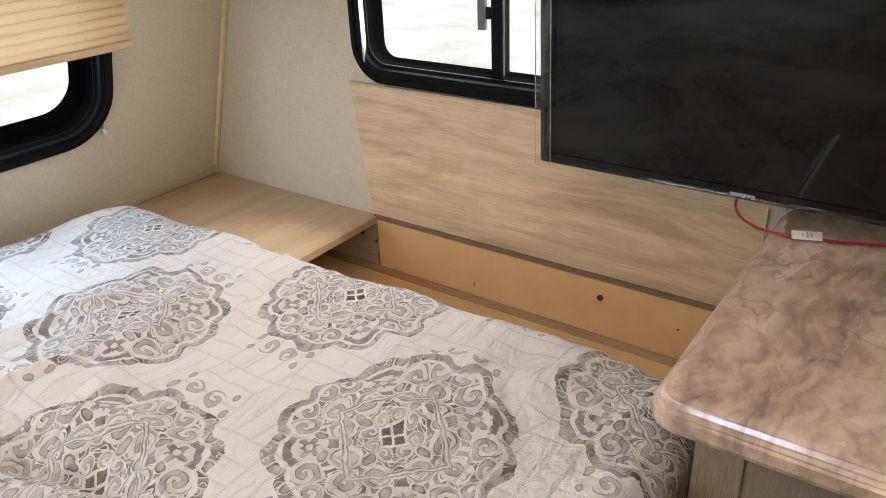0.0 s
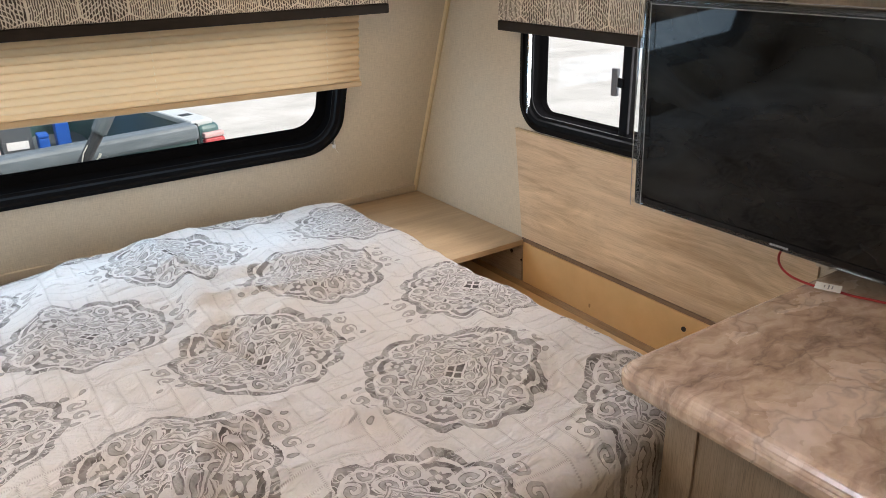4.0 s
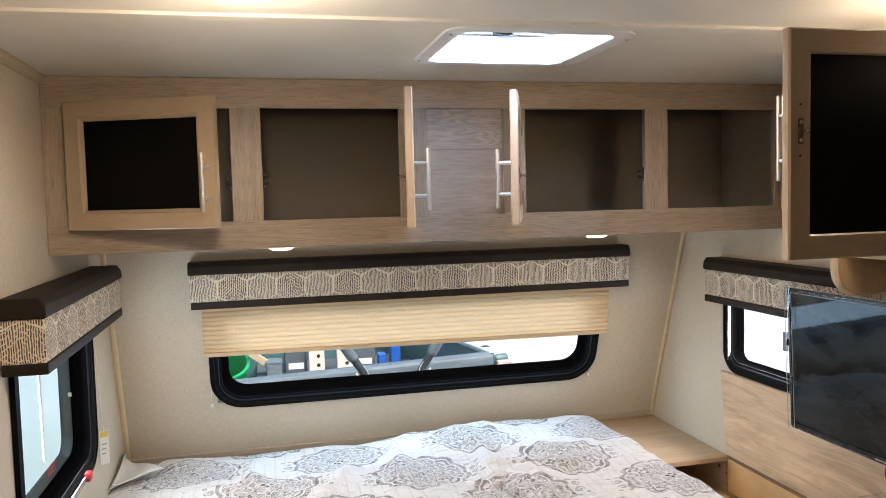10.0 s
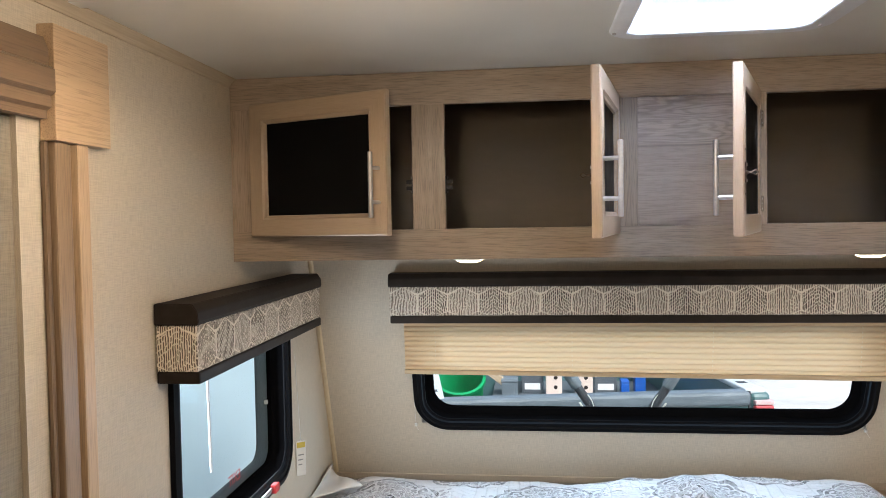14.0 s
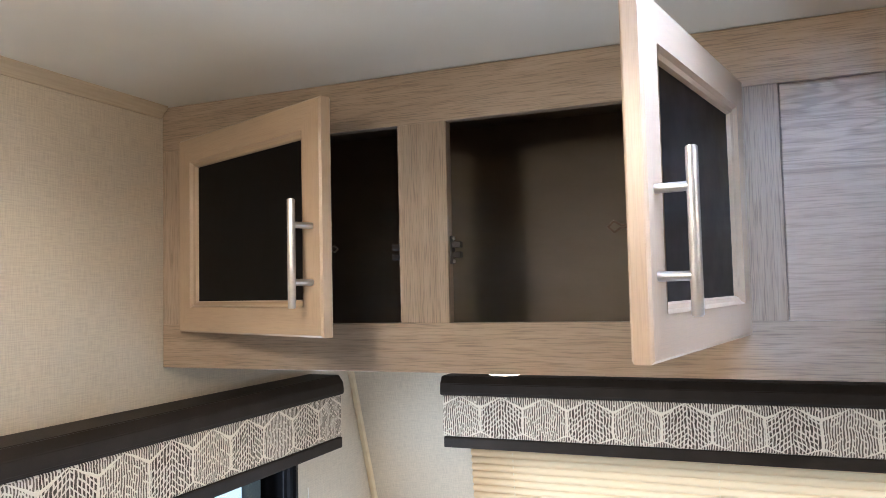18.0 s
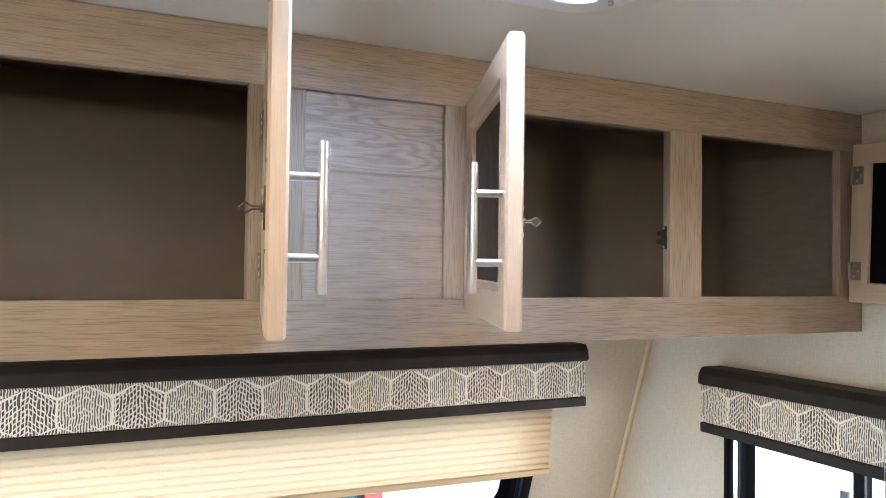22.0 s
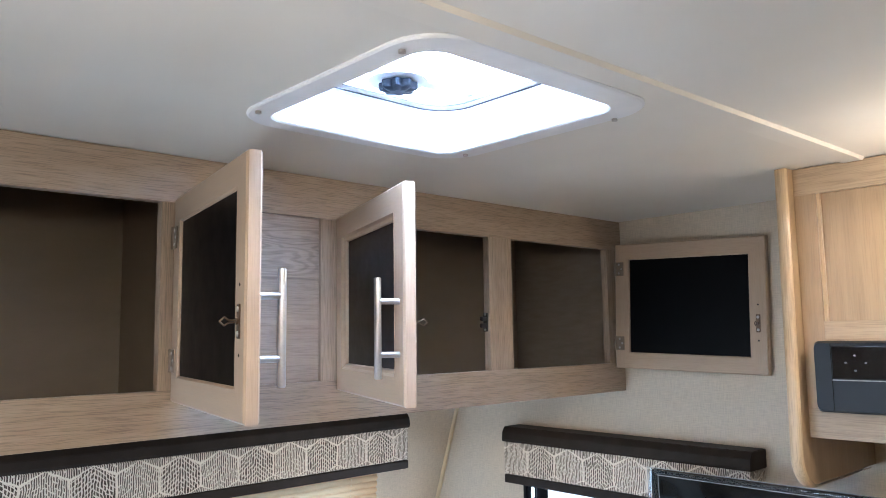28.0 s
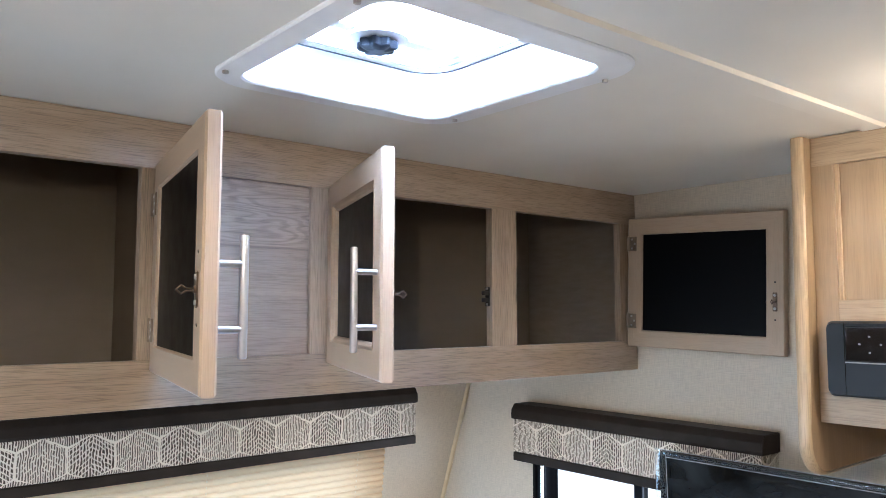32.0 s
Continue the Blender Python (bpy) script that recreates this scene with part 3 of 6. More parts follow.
# loose scrolls and leaves beyond the rim
outs = [motif(0.190, 0.022, 0.017, turns=1.0, spin=0.6), motif(0.176, 0.055, 0.011, stretch=1.5), motif(0.208, 0.050, 0.009, stretch=1.4)]
beyond = g.math("SUBTRACT", 1.0, inside)
side = g.math("GREATER_THAN", g.math("COSINE", g.math("MULTIPLY", th, 2.0)), 0.0)
for d_, a_ in outs:
    tone = g.math("MAXIMUM", tone, g.math("MULTIPLY", g.math("MULTIPLY", d_, beyond), g.math("MULTIPLY", side, 0.7)), clamp=True)
shade = g.noise(co, 38, 3, 0.6)
grey = g.mix(g.ramp(shade, (0.38, 0.0), (0.62, 1.0)), (0.082, 0.071, 0.068), (0.20, 0.178, 0.171))
white = g.mix(g.noise(co, 5, 3), (0.655, 0.615, 0.592), (0.72, 0.69, 0.675))
# rectangular basket of stitched channels, warped a little
wq = g.n("ShaderNodeTexNoise", Vector=co, Scale=7.0, Detail=2.0)
wvx, wvy, _ = g.split(wq.outputs["Color"])
sx_ = g.math("ADD", x, g.math("MULTIPLY", wvx, 0.012))
sy_ = g.math("ADD", y, g.math("MULTIPLY", wvy, 0.012))
B = 0.115
gx, gy = g.math("DIVIDE", sx_, B), g.math("DIVIDE", sy_, B)
cx_, cy_ = g.math("FLOOR", gx), g.math("FLOOR", gy)
odd = g.math("GREATER_THAN", g.math("FRACT", g.math("MULTIPLY", g.math("ADD", cx_, cy_), 0.5)), 0.25)
px_, py_ = g.math("FRACT", gx), g.math("FRACT", gy)


def lerp(a, b):
    return g.math("ADD", g.math("MULTIPLY", a, odd), g.math("MULTIPLY", b, g.math("SUBTRACT", 1.0, odd)))


across, along_ = lerp(px_, py_), lerp(py_, px_)
a3 = g.math("MULTIPLY", across, 3.0)
la = g.math("DIVIDE", g.math("ABSOLUTE", g.math("SUBTRACT", a3, g.math("ROUND", a3))), 3.0)
lb_ = g.math("ABSOLUTE", g.math("SUBTRACT", along_, g.math("ROUND", along_)))
seam = g.math("MULTIPLY", g.math("MINIMUM", la, lb_), B)
on_side = g.math("LESS_THAN", la, lb_)
run_q = lerp(g.math("ADD", g.math("MULTIPLY", sy_, on_side), g.math("MULTIPLY", sx_, g.math("SUBTRACT", 1.0, on_side))), g.math("ADD", g.math("MULTIPLY", sx_, on_side), g.math("MULTIPLY", sy_, g.math("SUBTRACT", 1.0, on_side))))
dots = g.math("GREATER_THAN", g.math("SINE", g.math("MULTIPLY", run_q, 1750.0)), 0.0)
thread = g.math("MULTIPLY", g.ramp(seam, (0.0, 0.45), (0.0005, 0.38), (0.0007, 0.0)), dots)
g.color(g.mix(thread, g.mix(tone, white, grey), (0.27, 0.235, 0.215)))
puff = g.ramp(g.math("DIVIDE", seam, 0.02), (0.0, 0.0), (0.25, 0.55), (0.9, 1.0))
rid = g.math("SUBTRACT", 1.0, g.math("ABSOLUTE", g.math("MULTIPLY", g.math("SUBTRACT", g.noise(g.coord((1, 2.2, 1), rot=(0, 0, 0.6)), 9, 3, 0.5, 1.0), 0.5), 2.0)))
pucker = g.noise(co, 46, 3, 0.6, 0.8)
hgt = g.math("ADD", g.math("ADD", g.math("MULTIPLY", puff, 0.42), g.math("MULTIPLY", rid, 2.2)), g.math("MULTIPLY", pucker, 0.85))
g.bump(hgt, 0.85, 0.007)

# outdoor surfaces
gravel = mat("pale_gravel", (0.5, 0.48, 0.44), 0.9)
g = Graph(gravel)
ga = g.noise(g.coord(), 1.3, 5, 0.6)
gb = g.n("ShaderNodeTexVoronoi", Vector=g.coord(), Scale=26.0).outputs["Distance"]
gc = g.math("ADD", g.math("MULTIPLY", ga, 0.85), g.math("MULTIPLY", gb, 0.16))
g.color(g.ramp(gc, (0.25, (0.34, 0.335, 0.315)), (0.5, (0.50, 0.49, 0.465)), (0.75, (0.62, 0.615, 0.59))))
g.bump(gb, 0.2, 0.01)
truck_paint = mat("teal_grey_truck_paint", (0.1, 0.2, 0.2), 0.32)
g = Graph(truck_paint)
g.color(g.ramp(g.noise(g.coord(), 6, 4), (0.3, (0.05, 0.115, 0.118)), (0.7, (0.075, 0.15, 0.155))))
rail_plastic = mat("weathered_grey_rail", (0.18, 0.21, 0.23), 0.55)
g = Graph(rail_plastic)
g.color(g.ramp(g.noise(g.coord((1, 6, 6)), 7, 4), (0.3, (0.10, 0.128, 0.150)), (0.7, (0.165, 0.20, 0.228))))
pale_rail = mat("pale_truck_rail", (0.56, 0.60, 0.61), 0.4)
receiver_black = mat("black_catch_plastic", (0.018, 0.014, 0.012), 0.45)
strut_grey = mat("dark_strut_rubber", (0.045, 0.05, 0.058), 0.5)
bed_liner = mat("black_bed_liner", (0.03, 0.032, 0.035), 0.6)
green_plastic = mat("green_bucket_plastic", (0.01, 0.30, 0.10), 0.4)
blue_plastic = mat("blue_plastic", (0.015, 0.10, 0.45), 0.4)
taillight_red = mat("red_lens", (0.46, 0.075, 0.085), 0.2)
lens_pink = mat("pale_pink_lens", (0.62, 0.42, 0.42), 0.25)
raw_wood = wood("raw_timber", (0.62, 0.48, 0.33), (0.48, 0.35, 0.23), "x", 0.7)
peach = mat("peach_wood_block", (0.76, 0.62, 0.54), 0.7)
tool_grey = mat("tool_box_grey", (0.09, 0.105, 0.12), 0.5)
white_siding = mat("white_trailer_siding", (0.72, 0.76, 0.78), 0.35)
g = Graph(white_siding)
g.color(g.ramp(g.noise(g.coord((1, 1, 3)), 1.5, 3), (0.3, (0.60, 0.745, 0.79)), (0.7, (0.645, 0.785, 0.825))))
vinyl_floor = wood("floor_vinyl_plank", (0.30, 0.23, 0.165), (0.18, 0.13, 0.09), "y", 0.4)

# ---- mesh helpers ----
def finish(bm, name):
    me = bpy.data.meshes.new(name)
    bmesh.ops.recalc_face_normals(bm, faces=bm.faces)
    bm.to_mesh(me)
    bm.free()
    return me


def thing(name, at=(0, 0, 0), label="", category="", group="", kind="", m=None):
    """An empty at the base of a thing; its parts are built in its own space."""
    ob = new(name)
    ob.empty_display_size = 0.05
    ob.matrix_world = m if m is not None else Matrix.Translation(at)
    return tagged(ob, label, category, group, kind)


def part(name, bm, material, parent=None, label="", smooth=False, m=None, kind="", mesh=None):
    me = mesh or finish(bm, name)
    if mesh is None:
        me.materials.append(material)
        if smooth:
            me.shade_smooth()
            me.set_sharp_from_angle(angle=radians(42))
    ob = new(name, me)
    if parent is not None:
        ob.parent = parent
    if m is not None:
        ob.matrix_basis = m
    return tagged(ob, label, kind=kind)


def solo(name, bm, material, label, category, kind="", smooth=False, group="", m=None):
    """A thing or piece of the setting that is one mesh."""
    ob = part(name, bm, material, None, label, smooth, m)
    return tagged(ob, label, category, group, kind)


def add_box(bm, lo, hi, bevel=0.0, seg=2, m=None):
    lo, hi = Vector(lo), Vector(hi)
    made = bmesh.ops.create_cube(bm, size=1.0)["verts"]
    for v in made:
        v.co = Vector((lo[i] + (v.co[i] + 0.5) * (hi[i] - lo[i]) for i in range(3)))
    if bevel:
        edges = list({e for v in made for e in v.link_edges})
        out = bmesh.ops.bevel(bm, geom=edges, offset=bevel, segments=seg, affect="EDGES", profile=0.6)
        made = list({v for f in out["faces"] for v in f.verts} | {v for v in made if v.is_valid})
    if m is not None:
        bmesh.ops.transform(bm, matrix=m, verts=made)
    return made


def box(lo, hi, bevel=0.0, seg=2):
    bm = bmesh.new()
    add_box(bm, lo, hi, bevel, seg)
    return bm


def add_rod(bm, a, b, radius, seg=16, radius2=None, bevel=0.0):
    a, b = Vector(a), Vector(b)
    d = b - a
    made = bmesh.ops.create_cone(bm, cap_ends=True, segments=seg, radius1=radius, radius2=radius if radius2 is None else radius2, depth=d.length)["verts"]
    if bevel:
        edges = [e for e in {e for v in made for e in v.link_edges} if len(e.link_faces) == 2 and any(len(f.verts) > 4 for f in e.link_faces)]
        out = bmesh.ops.bevel(bm, geom=edges, offset=bevel, segments=2, affect="EDGES")
        made = list({v for f in out["faces"] for v in f.verts} | {v for v in made if v.is_valid})
    m = Matrix.Translation((a + b) / 2) @ d.to_track_quat("Z", "Y").to_matrix().to_4x4()
    bmesh.ops.transform(bm, matrix=m, verts=made)
    return made


def rod(a, b, radius, seg=16, radius2=None, bevel=0.0):
    bm = bmesh.new()
    add_rod(bm, a, b, radius, seg, radius2, bevel)
    return bm


def rounded(x0, y0, x1, y1, r, seg=8):
    pts = []
    for cx, cy, a in ((x1 - r, y0 + r, -90), (x1 - r, y1 - r, 0), (x0 + r, y1 - r, 90), (x0 + r, y0 + r, 180)):
        for i in range(seg + 1):
            t = radians(a + 90 * i / seg)
            pts.append((cx + r * math.cos(t), cy + r * math.sin(t)))
    return pts


def ring(bm, profiles):
    """Skin between closed loops (lists of 3D points of one length)."""
    loops = [[bm.verts.new(p) for p in loop] for loop in profiles]
    for a, b in zip(loops, loops[1:]):
        n = len(a)
        for i in range(n):
            bm.faces.new((a[i], a[(i + 1) % n], b[(i + 1) % n], b[i]))
    return loops


def rr_ring(steps, seg=8):
    """A rounded rectangular frame from steps of (x0, y0, x1, y1, r, z), closed round."""
    bm = bmesh.new()
    loops = [[(px, py, z) for px, py in rounded(x0, y0, x1, y1, r, seg)] for x0, y0, x1, y1, r, z in steps]
    loops.append(loops[0])
    made = [[bm.verts.new(p) for p in loop] for loop in loops[:-1]]
    made.append(made[0])
    for a, b in zip(made, made[1:]):
        n = len(a)
        for i in range(n):
            bm.faces.new((a[i], a[(i + 1) % n], b[(i + 1) % n], b[i]))
    return bm


def rr_plate(x0, y0, x1, y1, r, z0, z1, seg=8):
    bm = bmesh.new()
    pts = rounded(x0, y0, x1, y1, r, seg)
    lo = [bm.verts.new((px, py, z0)) for px, py in pts]
    hi = [bm.verts.new((px, py, z1)) for px, py in pts]
    n = len(pts)
    bm.faces.new(lo)
    bm.faces.new(hi)
    for i in range(n):
        bm.faces.new((lo[i], lo[(i + 1) % n], hi[(i + 1) % n], hi[i]))
    return bm


def prism(points, axis, a, b):
    """Extrude a 2D outline along an axis from a to b."""
    bm = bmesh.new()
    def place(p, t):
        return {"x": (t, p[0], p[1]), "y": (p[0], t, p[1]), "z": (p[0], p[1], t)}[axis]
    lo = [bm.verts.new(place(p, a)) for p in points]
    hi = [bm.verts.new(place(p, b)) for p in points]
    n = len(points)
    bm.faces.new(lo)
    bm.faces.new(hi)
    for i in range(n):
        bm.faces.new((lo[i], lo[(i + 1) % n], hi[(i + 1) % n], hi[i]))
    return bm


def tube(points, radius, seg=8):
    """A cable along smooth points."""
    cu = bpy.data.curves.new("cable", "CURVE")
    cu.dimensions, cu.bevel_depth, cu.bevel_resolution, cu.resolution_u = "3D", radius, 3, 8
    sp = cu.splines.new("NURBS")
    sp.points.add(len(points) - 1)
    for p, q in zip(sp.points, points):
        p.co = (*q, 1)
    sp.use_endpoint_u, sp.order_u = True, 3
    tmp = bpy.data.objects.new("tmp", cu)
    me = bpy.data.meshes.new_from_object(tmp)
    bpy.data.objects.remove(tmp)
    bm = bmesh.new()
    bm.from_mesh(me)
    bpy.data.meshes.remove(me)
    return bm


def wall_bm(u0, u1, v0, v1, hole, thick):
    """A wall plate in its own plane (local z is inward), with an optional rectangular opening."""
    bm = bmesh.new()
    if hole is None:
        add_box(bm, (u0, v0, -thick), (u1, v1, 0))
    else:
        a, b, c, d = hole
        add_box(bm, (u0, v0, -thick), (u1, b, 0))
        add_box(bm, (u0, d, -thick), (u1, v1, 0))
        add_box(bm, (u0, b, -thick), (a, d, 0))
        add_box(bm, (c, b, -thick), (u1, d, 0))
    return bm


# ---- the plan ----
LEFT, RIGHT, CEIL, BACK = -1.155, 1.15, 2.0, -3.2
SLOPE = 0.343
FRONT0 = 1.902 + 0.617 * SLOPE
K = math.sqrt(1 + SLOPE * SLOPE)


def front_y(z):
    return FRONT0 - SLOPE * z


front_m = Matrix(((1, 0, 0, 0), (0, -SLOPE / K, -1 / K, FRONT0), (0, 1 / K, -SLOPE / K, 0), (0, 0, 0, 1)))
right_m = Matrix(((0, 0, -1, RIGHT), (1, 0, 0, 0), (0, 1, 0, 0), (0, 0, 0, 1)))
left_m = Matrix(((0, 0, 1, LEFT), (-1, 0, 0, 0), (0, 1, 0, 0), (0, 0, 0, 1)))
S = lambda z: z * K

# ---- setting ----
solo("floor", box((LEFT - 0.8, BACK, -0.06), (RIGHT + 0.05, 2.2, 0.0)), vinyl_floor, "brown wood-look vinyl floor of the trailer", "floor", "structure")
cbm = bmesh.new()
VX0, VX1, VY0, VY1 = -0.184, 0.196, 0.259, 0.639
add_box(cbm, (LEFT - 0.03, BACK, CEIL), (RIGHT + 0.03, VY0, CEIL + 0.05))
add_box(cbm, (LEFT - 0.03, VY1, CEIL), (RIGHT + 0.03, 1.5, CEIL + 0.05))
add_box(cbm, (LEFT - 0.03, VY0, CEIL), (VX0, VY1, CEIL + 0.05))
add_box(cbm, (VX1, VY0, CEIL), (RIGHT + 0.03, VY1, CEIL + 0.05))
solo("ceiling", cbm, ceil_mat, "off-white vinyl ceiling panel with a roof vent opening", "ceiling", "structure")
solo("wall_front", wall_bm(LEFT - 0.03, RIGHT + 0.03, 0, S(2.03), (-0.79, S(0.862), 0.79, S(1.24)), 0.04), wall_vinyl, "beige linen-textured front wall leaning inward", "wall", "structure", m=front_m)
solo("wall_right", wall_bm(BACK, 2.2, 0, 2.0, (0.63, 0.98, 1.30, 1.37), 0.04), wall_vinyl, "beige linen-textured wall behind the television", "wall", "structure", m=right_m)
lb = wall_bm(-2.2, -0.09, 0, 2.0, (-1.335, 0.84, -0.575, 1.40), 0.04)
add_box(lb, (-0.09, 1.80, -0.04), (2.3, 2.0, 0))
add_box(lb, (2.3, 0, -0.04), (-BACK, 2.0, 0))
solo("wall_left", lb, wall_vinyl, "beige linen-textured wall with a window beside the bed", "wall", "structure", m=left_m)
solo("wall_back", box((LEFT - 0.03, BACK - 0.04, 0), (RIGHT + 0.03, BACK, 2.0)), wall_vinyl, "plain beige rear wall", "wall", "structure")
# slide-out room walls behind the fascia
sb = bmesh.new()
add_box(sb, (LEFT - 0.75, 0.035, 0), (LEFT - 0.041, 0.085, 1.80))
add_box(sb, (LEFT - 0.80, -2.3, 0), (LEFT - 0.75, 0.085, 1.80))
add_box(sb, (LEFT - 0.75, -2.35, 0), (LEFT - 0.041, -2.3, 1.80))
solo("wall_slide_out", sb, slide_vinyl, "beige linen-textured side walls of the slide-out", "wall", "structure")
solo("ceiling_slide_out", box((LEFT - 0.8, -2.35, 1.80), (LEFT - 0.041, 0.085, 1.84)), ceil_mat, "low off-white ceiling of the slide-out", "ceiling", "structure")

# corner beads, cove and ceiling batten
for sx, nm in ((RIGHT, "trim_corner_right"), (LEFT, "trim_corner_left")):
    bm = bmesh.new()
    s = -1 if sx > 0 else 1
    pts = [(0, 0.002), (s * 0.006, 0.005), (s * 0.014, 0.0055), (s * 0.02, 0.002)]
    lo = [bm.verts.new((sx + a, S(0.62), b)) for a, b in pts]
    hi = [bm.verts.new((sx + a, S(1.53), b)) for a, b in pts]
    for i in range(3):
        bm.faces.new((lo[i], lo[i + 1], hi[i + 1], hi[i]))
    solo(nm, bm, bead_mat, "thin cream bead along the wall corner", "trim", "structure", m=front_m)
bm = prism([(LEFT, 1.978), (LEFT + 0.004, 1.978), (LEFT + 0.008, 1.987), (LEFT + 0.018, 1.996), (LEFT + 0.018, 2.0), (LEFT, 2.0)], "y", BACK, 0.93)
solo("trim_cove_left", bm, cove_mat, "tan cove trim along the ceiling edge", "trim", "structure")
bm = prism([(0.0, 2.0), (0.004, 1.9945), (0.041, 1.9945), (0.045, 2.0)], "x", LEFT, 0.81)
solo("trim_ceiling_batten", bm, ceil_mat, "flat off-white batten over the ceiling joint", "trim", "structure", m=pose(0, 0.180, 0, 0, 0, -1.26))
bm = bmesh.new()
add_box(bm, (LEFT + 0.01, S(0.618), 0), (RIGHT - 0.012, S(0.645), 0.006), 0.002, 1)
solo("baseboard", bm, make_vinyl("beige_edge_strip", (0.5, 0.42, 0.32), 0.6), "narrow beige strip where front wall meets the shelf", "trim", "structure", m=front_m)

# ---- windows ----
def window(name, m, x0, y0, x1, y1, r, label, fw=0.068, slider=None, dark=None):
    """A radius-cornered framed window in a wall plane; local z points inward."""
    w = thing(name, label=label, category="window", kind="structure", m=m)
    ring1 = rr_ring([(x0, y0, x1, y1, r, 0.001), (x0 + 0.003, y0 + 0.003, x1 - 0.003, y1 - 0.003, r, 0.012), (x0 + 0.018, y0 + 0.018, x1 - 0.018, y1 - 0.018, r - 0.015, 0.016),
                     (x0 + 0.022, y0 + 0.022, x1 - 0.022, y1 - 0.022, r - 0.018, 0.011), (x0 + 0.034, y0 + 0.034, x1 - 0.034, y1 - 0.034, r - 0.028, 0.011),
                     (x0 + 0.037, y0 + 0.037, x1 - 0.037, y1 - 0.037, r - 0.03, 0.004), (x0 + 0.045, y0 + 0.045, x1 - 0.045, y1 - 0.045, r - 0.036, 0.001), (x0 + 0.045, y0 + 0.045, x1 - 0.045, y1 - 0.045, r - 0.036, -0.002)], 10)
    part("window_frame", ring1, dark or frame_black, w, "black moulded window trim ring", True)
    e = fw
    ring2 = rr_ring([(x0 + 0.041, y0 + 0.041, x1 - 0.041, y1 - 0.041, r - 0.03, -0.002), (x0 + 0.041, y0 + 0.041, x1 - 0.041, y1 - 0.041, r - 0.03, -0.05),
                     (x0 + e, y0 + e, x1 - e, y1 - e, max(0.02, r - 0.05), -0.05), (x0 + e, y0 + e, x1 - e, y1 - e, max(0.02, r - 0.05), -0.036), (x0 + 0.05, y0 + 0.05, x1 - 0.05, y1 - 0.05, r - 0.036, -0.026)], 10)
    part("glazing_gasket", ring2, gasket_black, w, smooth=True)
    p = part("pane", rr_plate(x0 + e - 0.006, y0 + e - 0.006, x1 - e + 0.006, y1 - e + 0.006, max(0.02, r - 0.05), -0.046, -0.042), glass, w, "clear glass pane")
    p.visible_shadow = False
    return w


w1 = window("window_1", front_m, -0.815, S(0.838), 0.815, S(1.265), 0.125, "wide black-framed front window with the blind half down", 0.072)
w2 = window("window_2", right_m, 0.605, 0.952, 1.325, 1.395, 0.085, "black-framed sliding side window beside the television", 0.05)
part("slider_stile", box((0.938, 0.975, -0.040), (0.966, 1.37, -0.012), 0.003), frame_black, w2, "black meeting stile")
part("slider_rail", box((0.65, 0.975, -0.034), (0.94, 0.995, -0.014), 0.003), frame_black, w2)
part("latch", box((0.975, 1.090, -0.016), (0.993, 1.158, -0.004), 0.003), screen_grey, w2, "small grey latch tab")
part("latch_stem", box((0.958, 1.112, -0.014), (0.976, 1.136, -0.008), 0.002), frame_black, w2)
part("guide_strip", box((1.284, 1.0, -0.004), (1.290, 1.33, 0.013), 0.001), chrome, w2, "bright aluminium guide strip")
w3 = window("window_3", left_m, -1.36, 0.815, -0.55, 1.42, 0.10, "black-framed window beside the bed", 0.062)
sash = rr_ring([(-1.325, 0.85, -0.585, 1.385, 0.07, -0.040), (-1.325, 0.85, -0.585, 1.385, 0.07, -0.052), (-1.262, 0.893, -0.648, 1.342, 0.05, -0.075), (-1.262, 0.893, -0.648, 1.342, 0.05, -0.070), (-1.272, 0.885, -0.64, 1.35, 0.05, -0.060)], 10)
part("outer_sash", sash, sash_grey, w3, "slate grey outer sash", True)
part("sash_stop", box((-1.292, 1.055, -0.055), (-1.284, 1.068, -0.045), 0.002), white_plastic, w3)
part("release_lever", box((-1.17, 0.826, 0.012), (-1.135, 0.852, 0.03), 0.004), red_plastic, w3, "red emergency release lever")
part("lever_bar", box((-1.14, 0.834, 0.013), (-0.85, 0.846, 0.022), 0.003), chrome, w3)
cu = bpy.data.curves.new("exit_print", "FONT")
cu.body, cu.size, cu.extrude, cu.align_x = "EXIT", 0.042, 0.0003, "CENTER"
tmp = bpy.data.objects.new("exit_print", cu)
me = bpy.data.meshes.new_from_object(tmp)
bpy.data.objects.remove(tmp)
me.materials.append(red_plastic)
part("exit_print", None, None, w3, "red EXIT lettering on the glass", m=pose(-1.0, 0.905, -0.0405), mesh=me)
part("blind_wand", rod((-0.702, 1.42, 0.02), (-0.715, 1.03, 0.02), 0.0032, 10), white_plastic, w3, "thin white hanging wand")

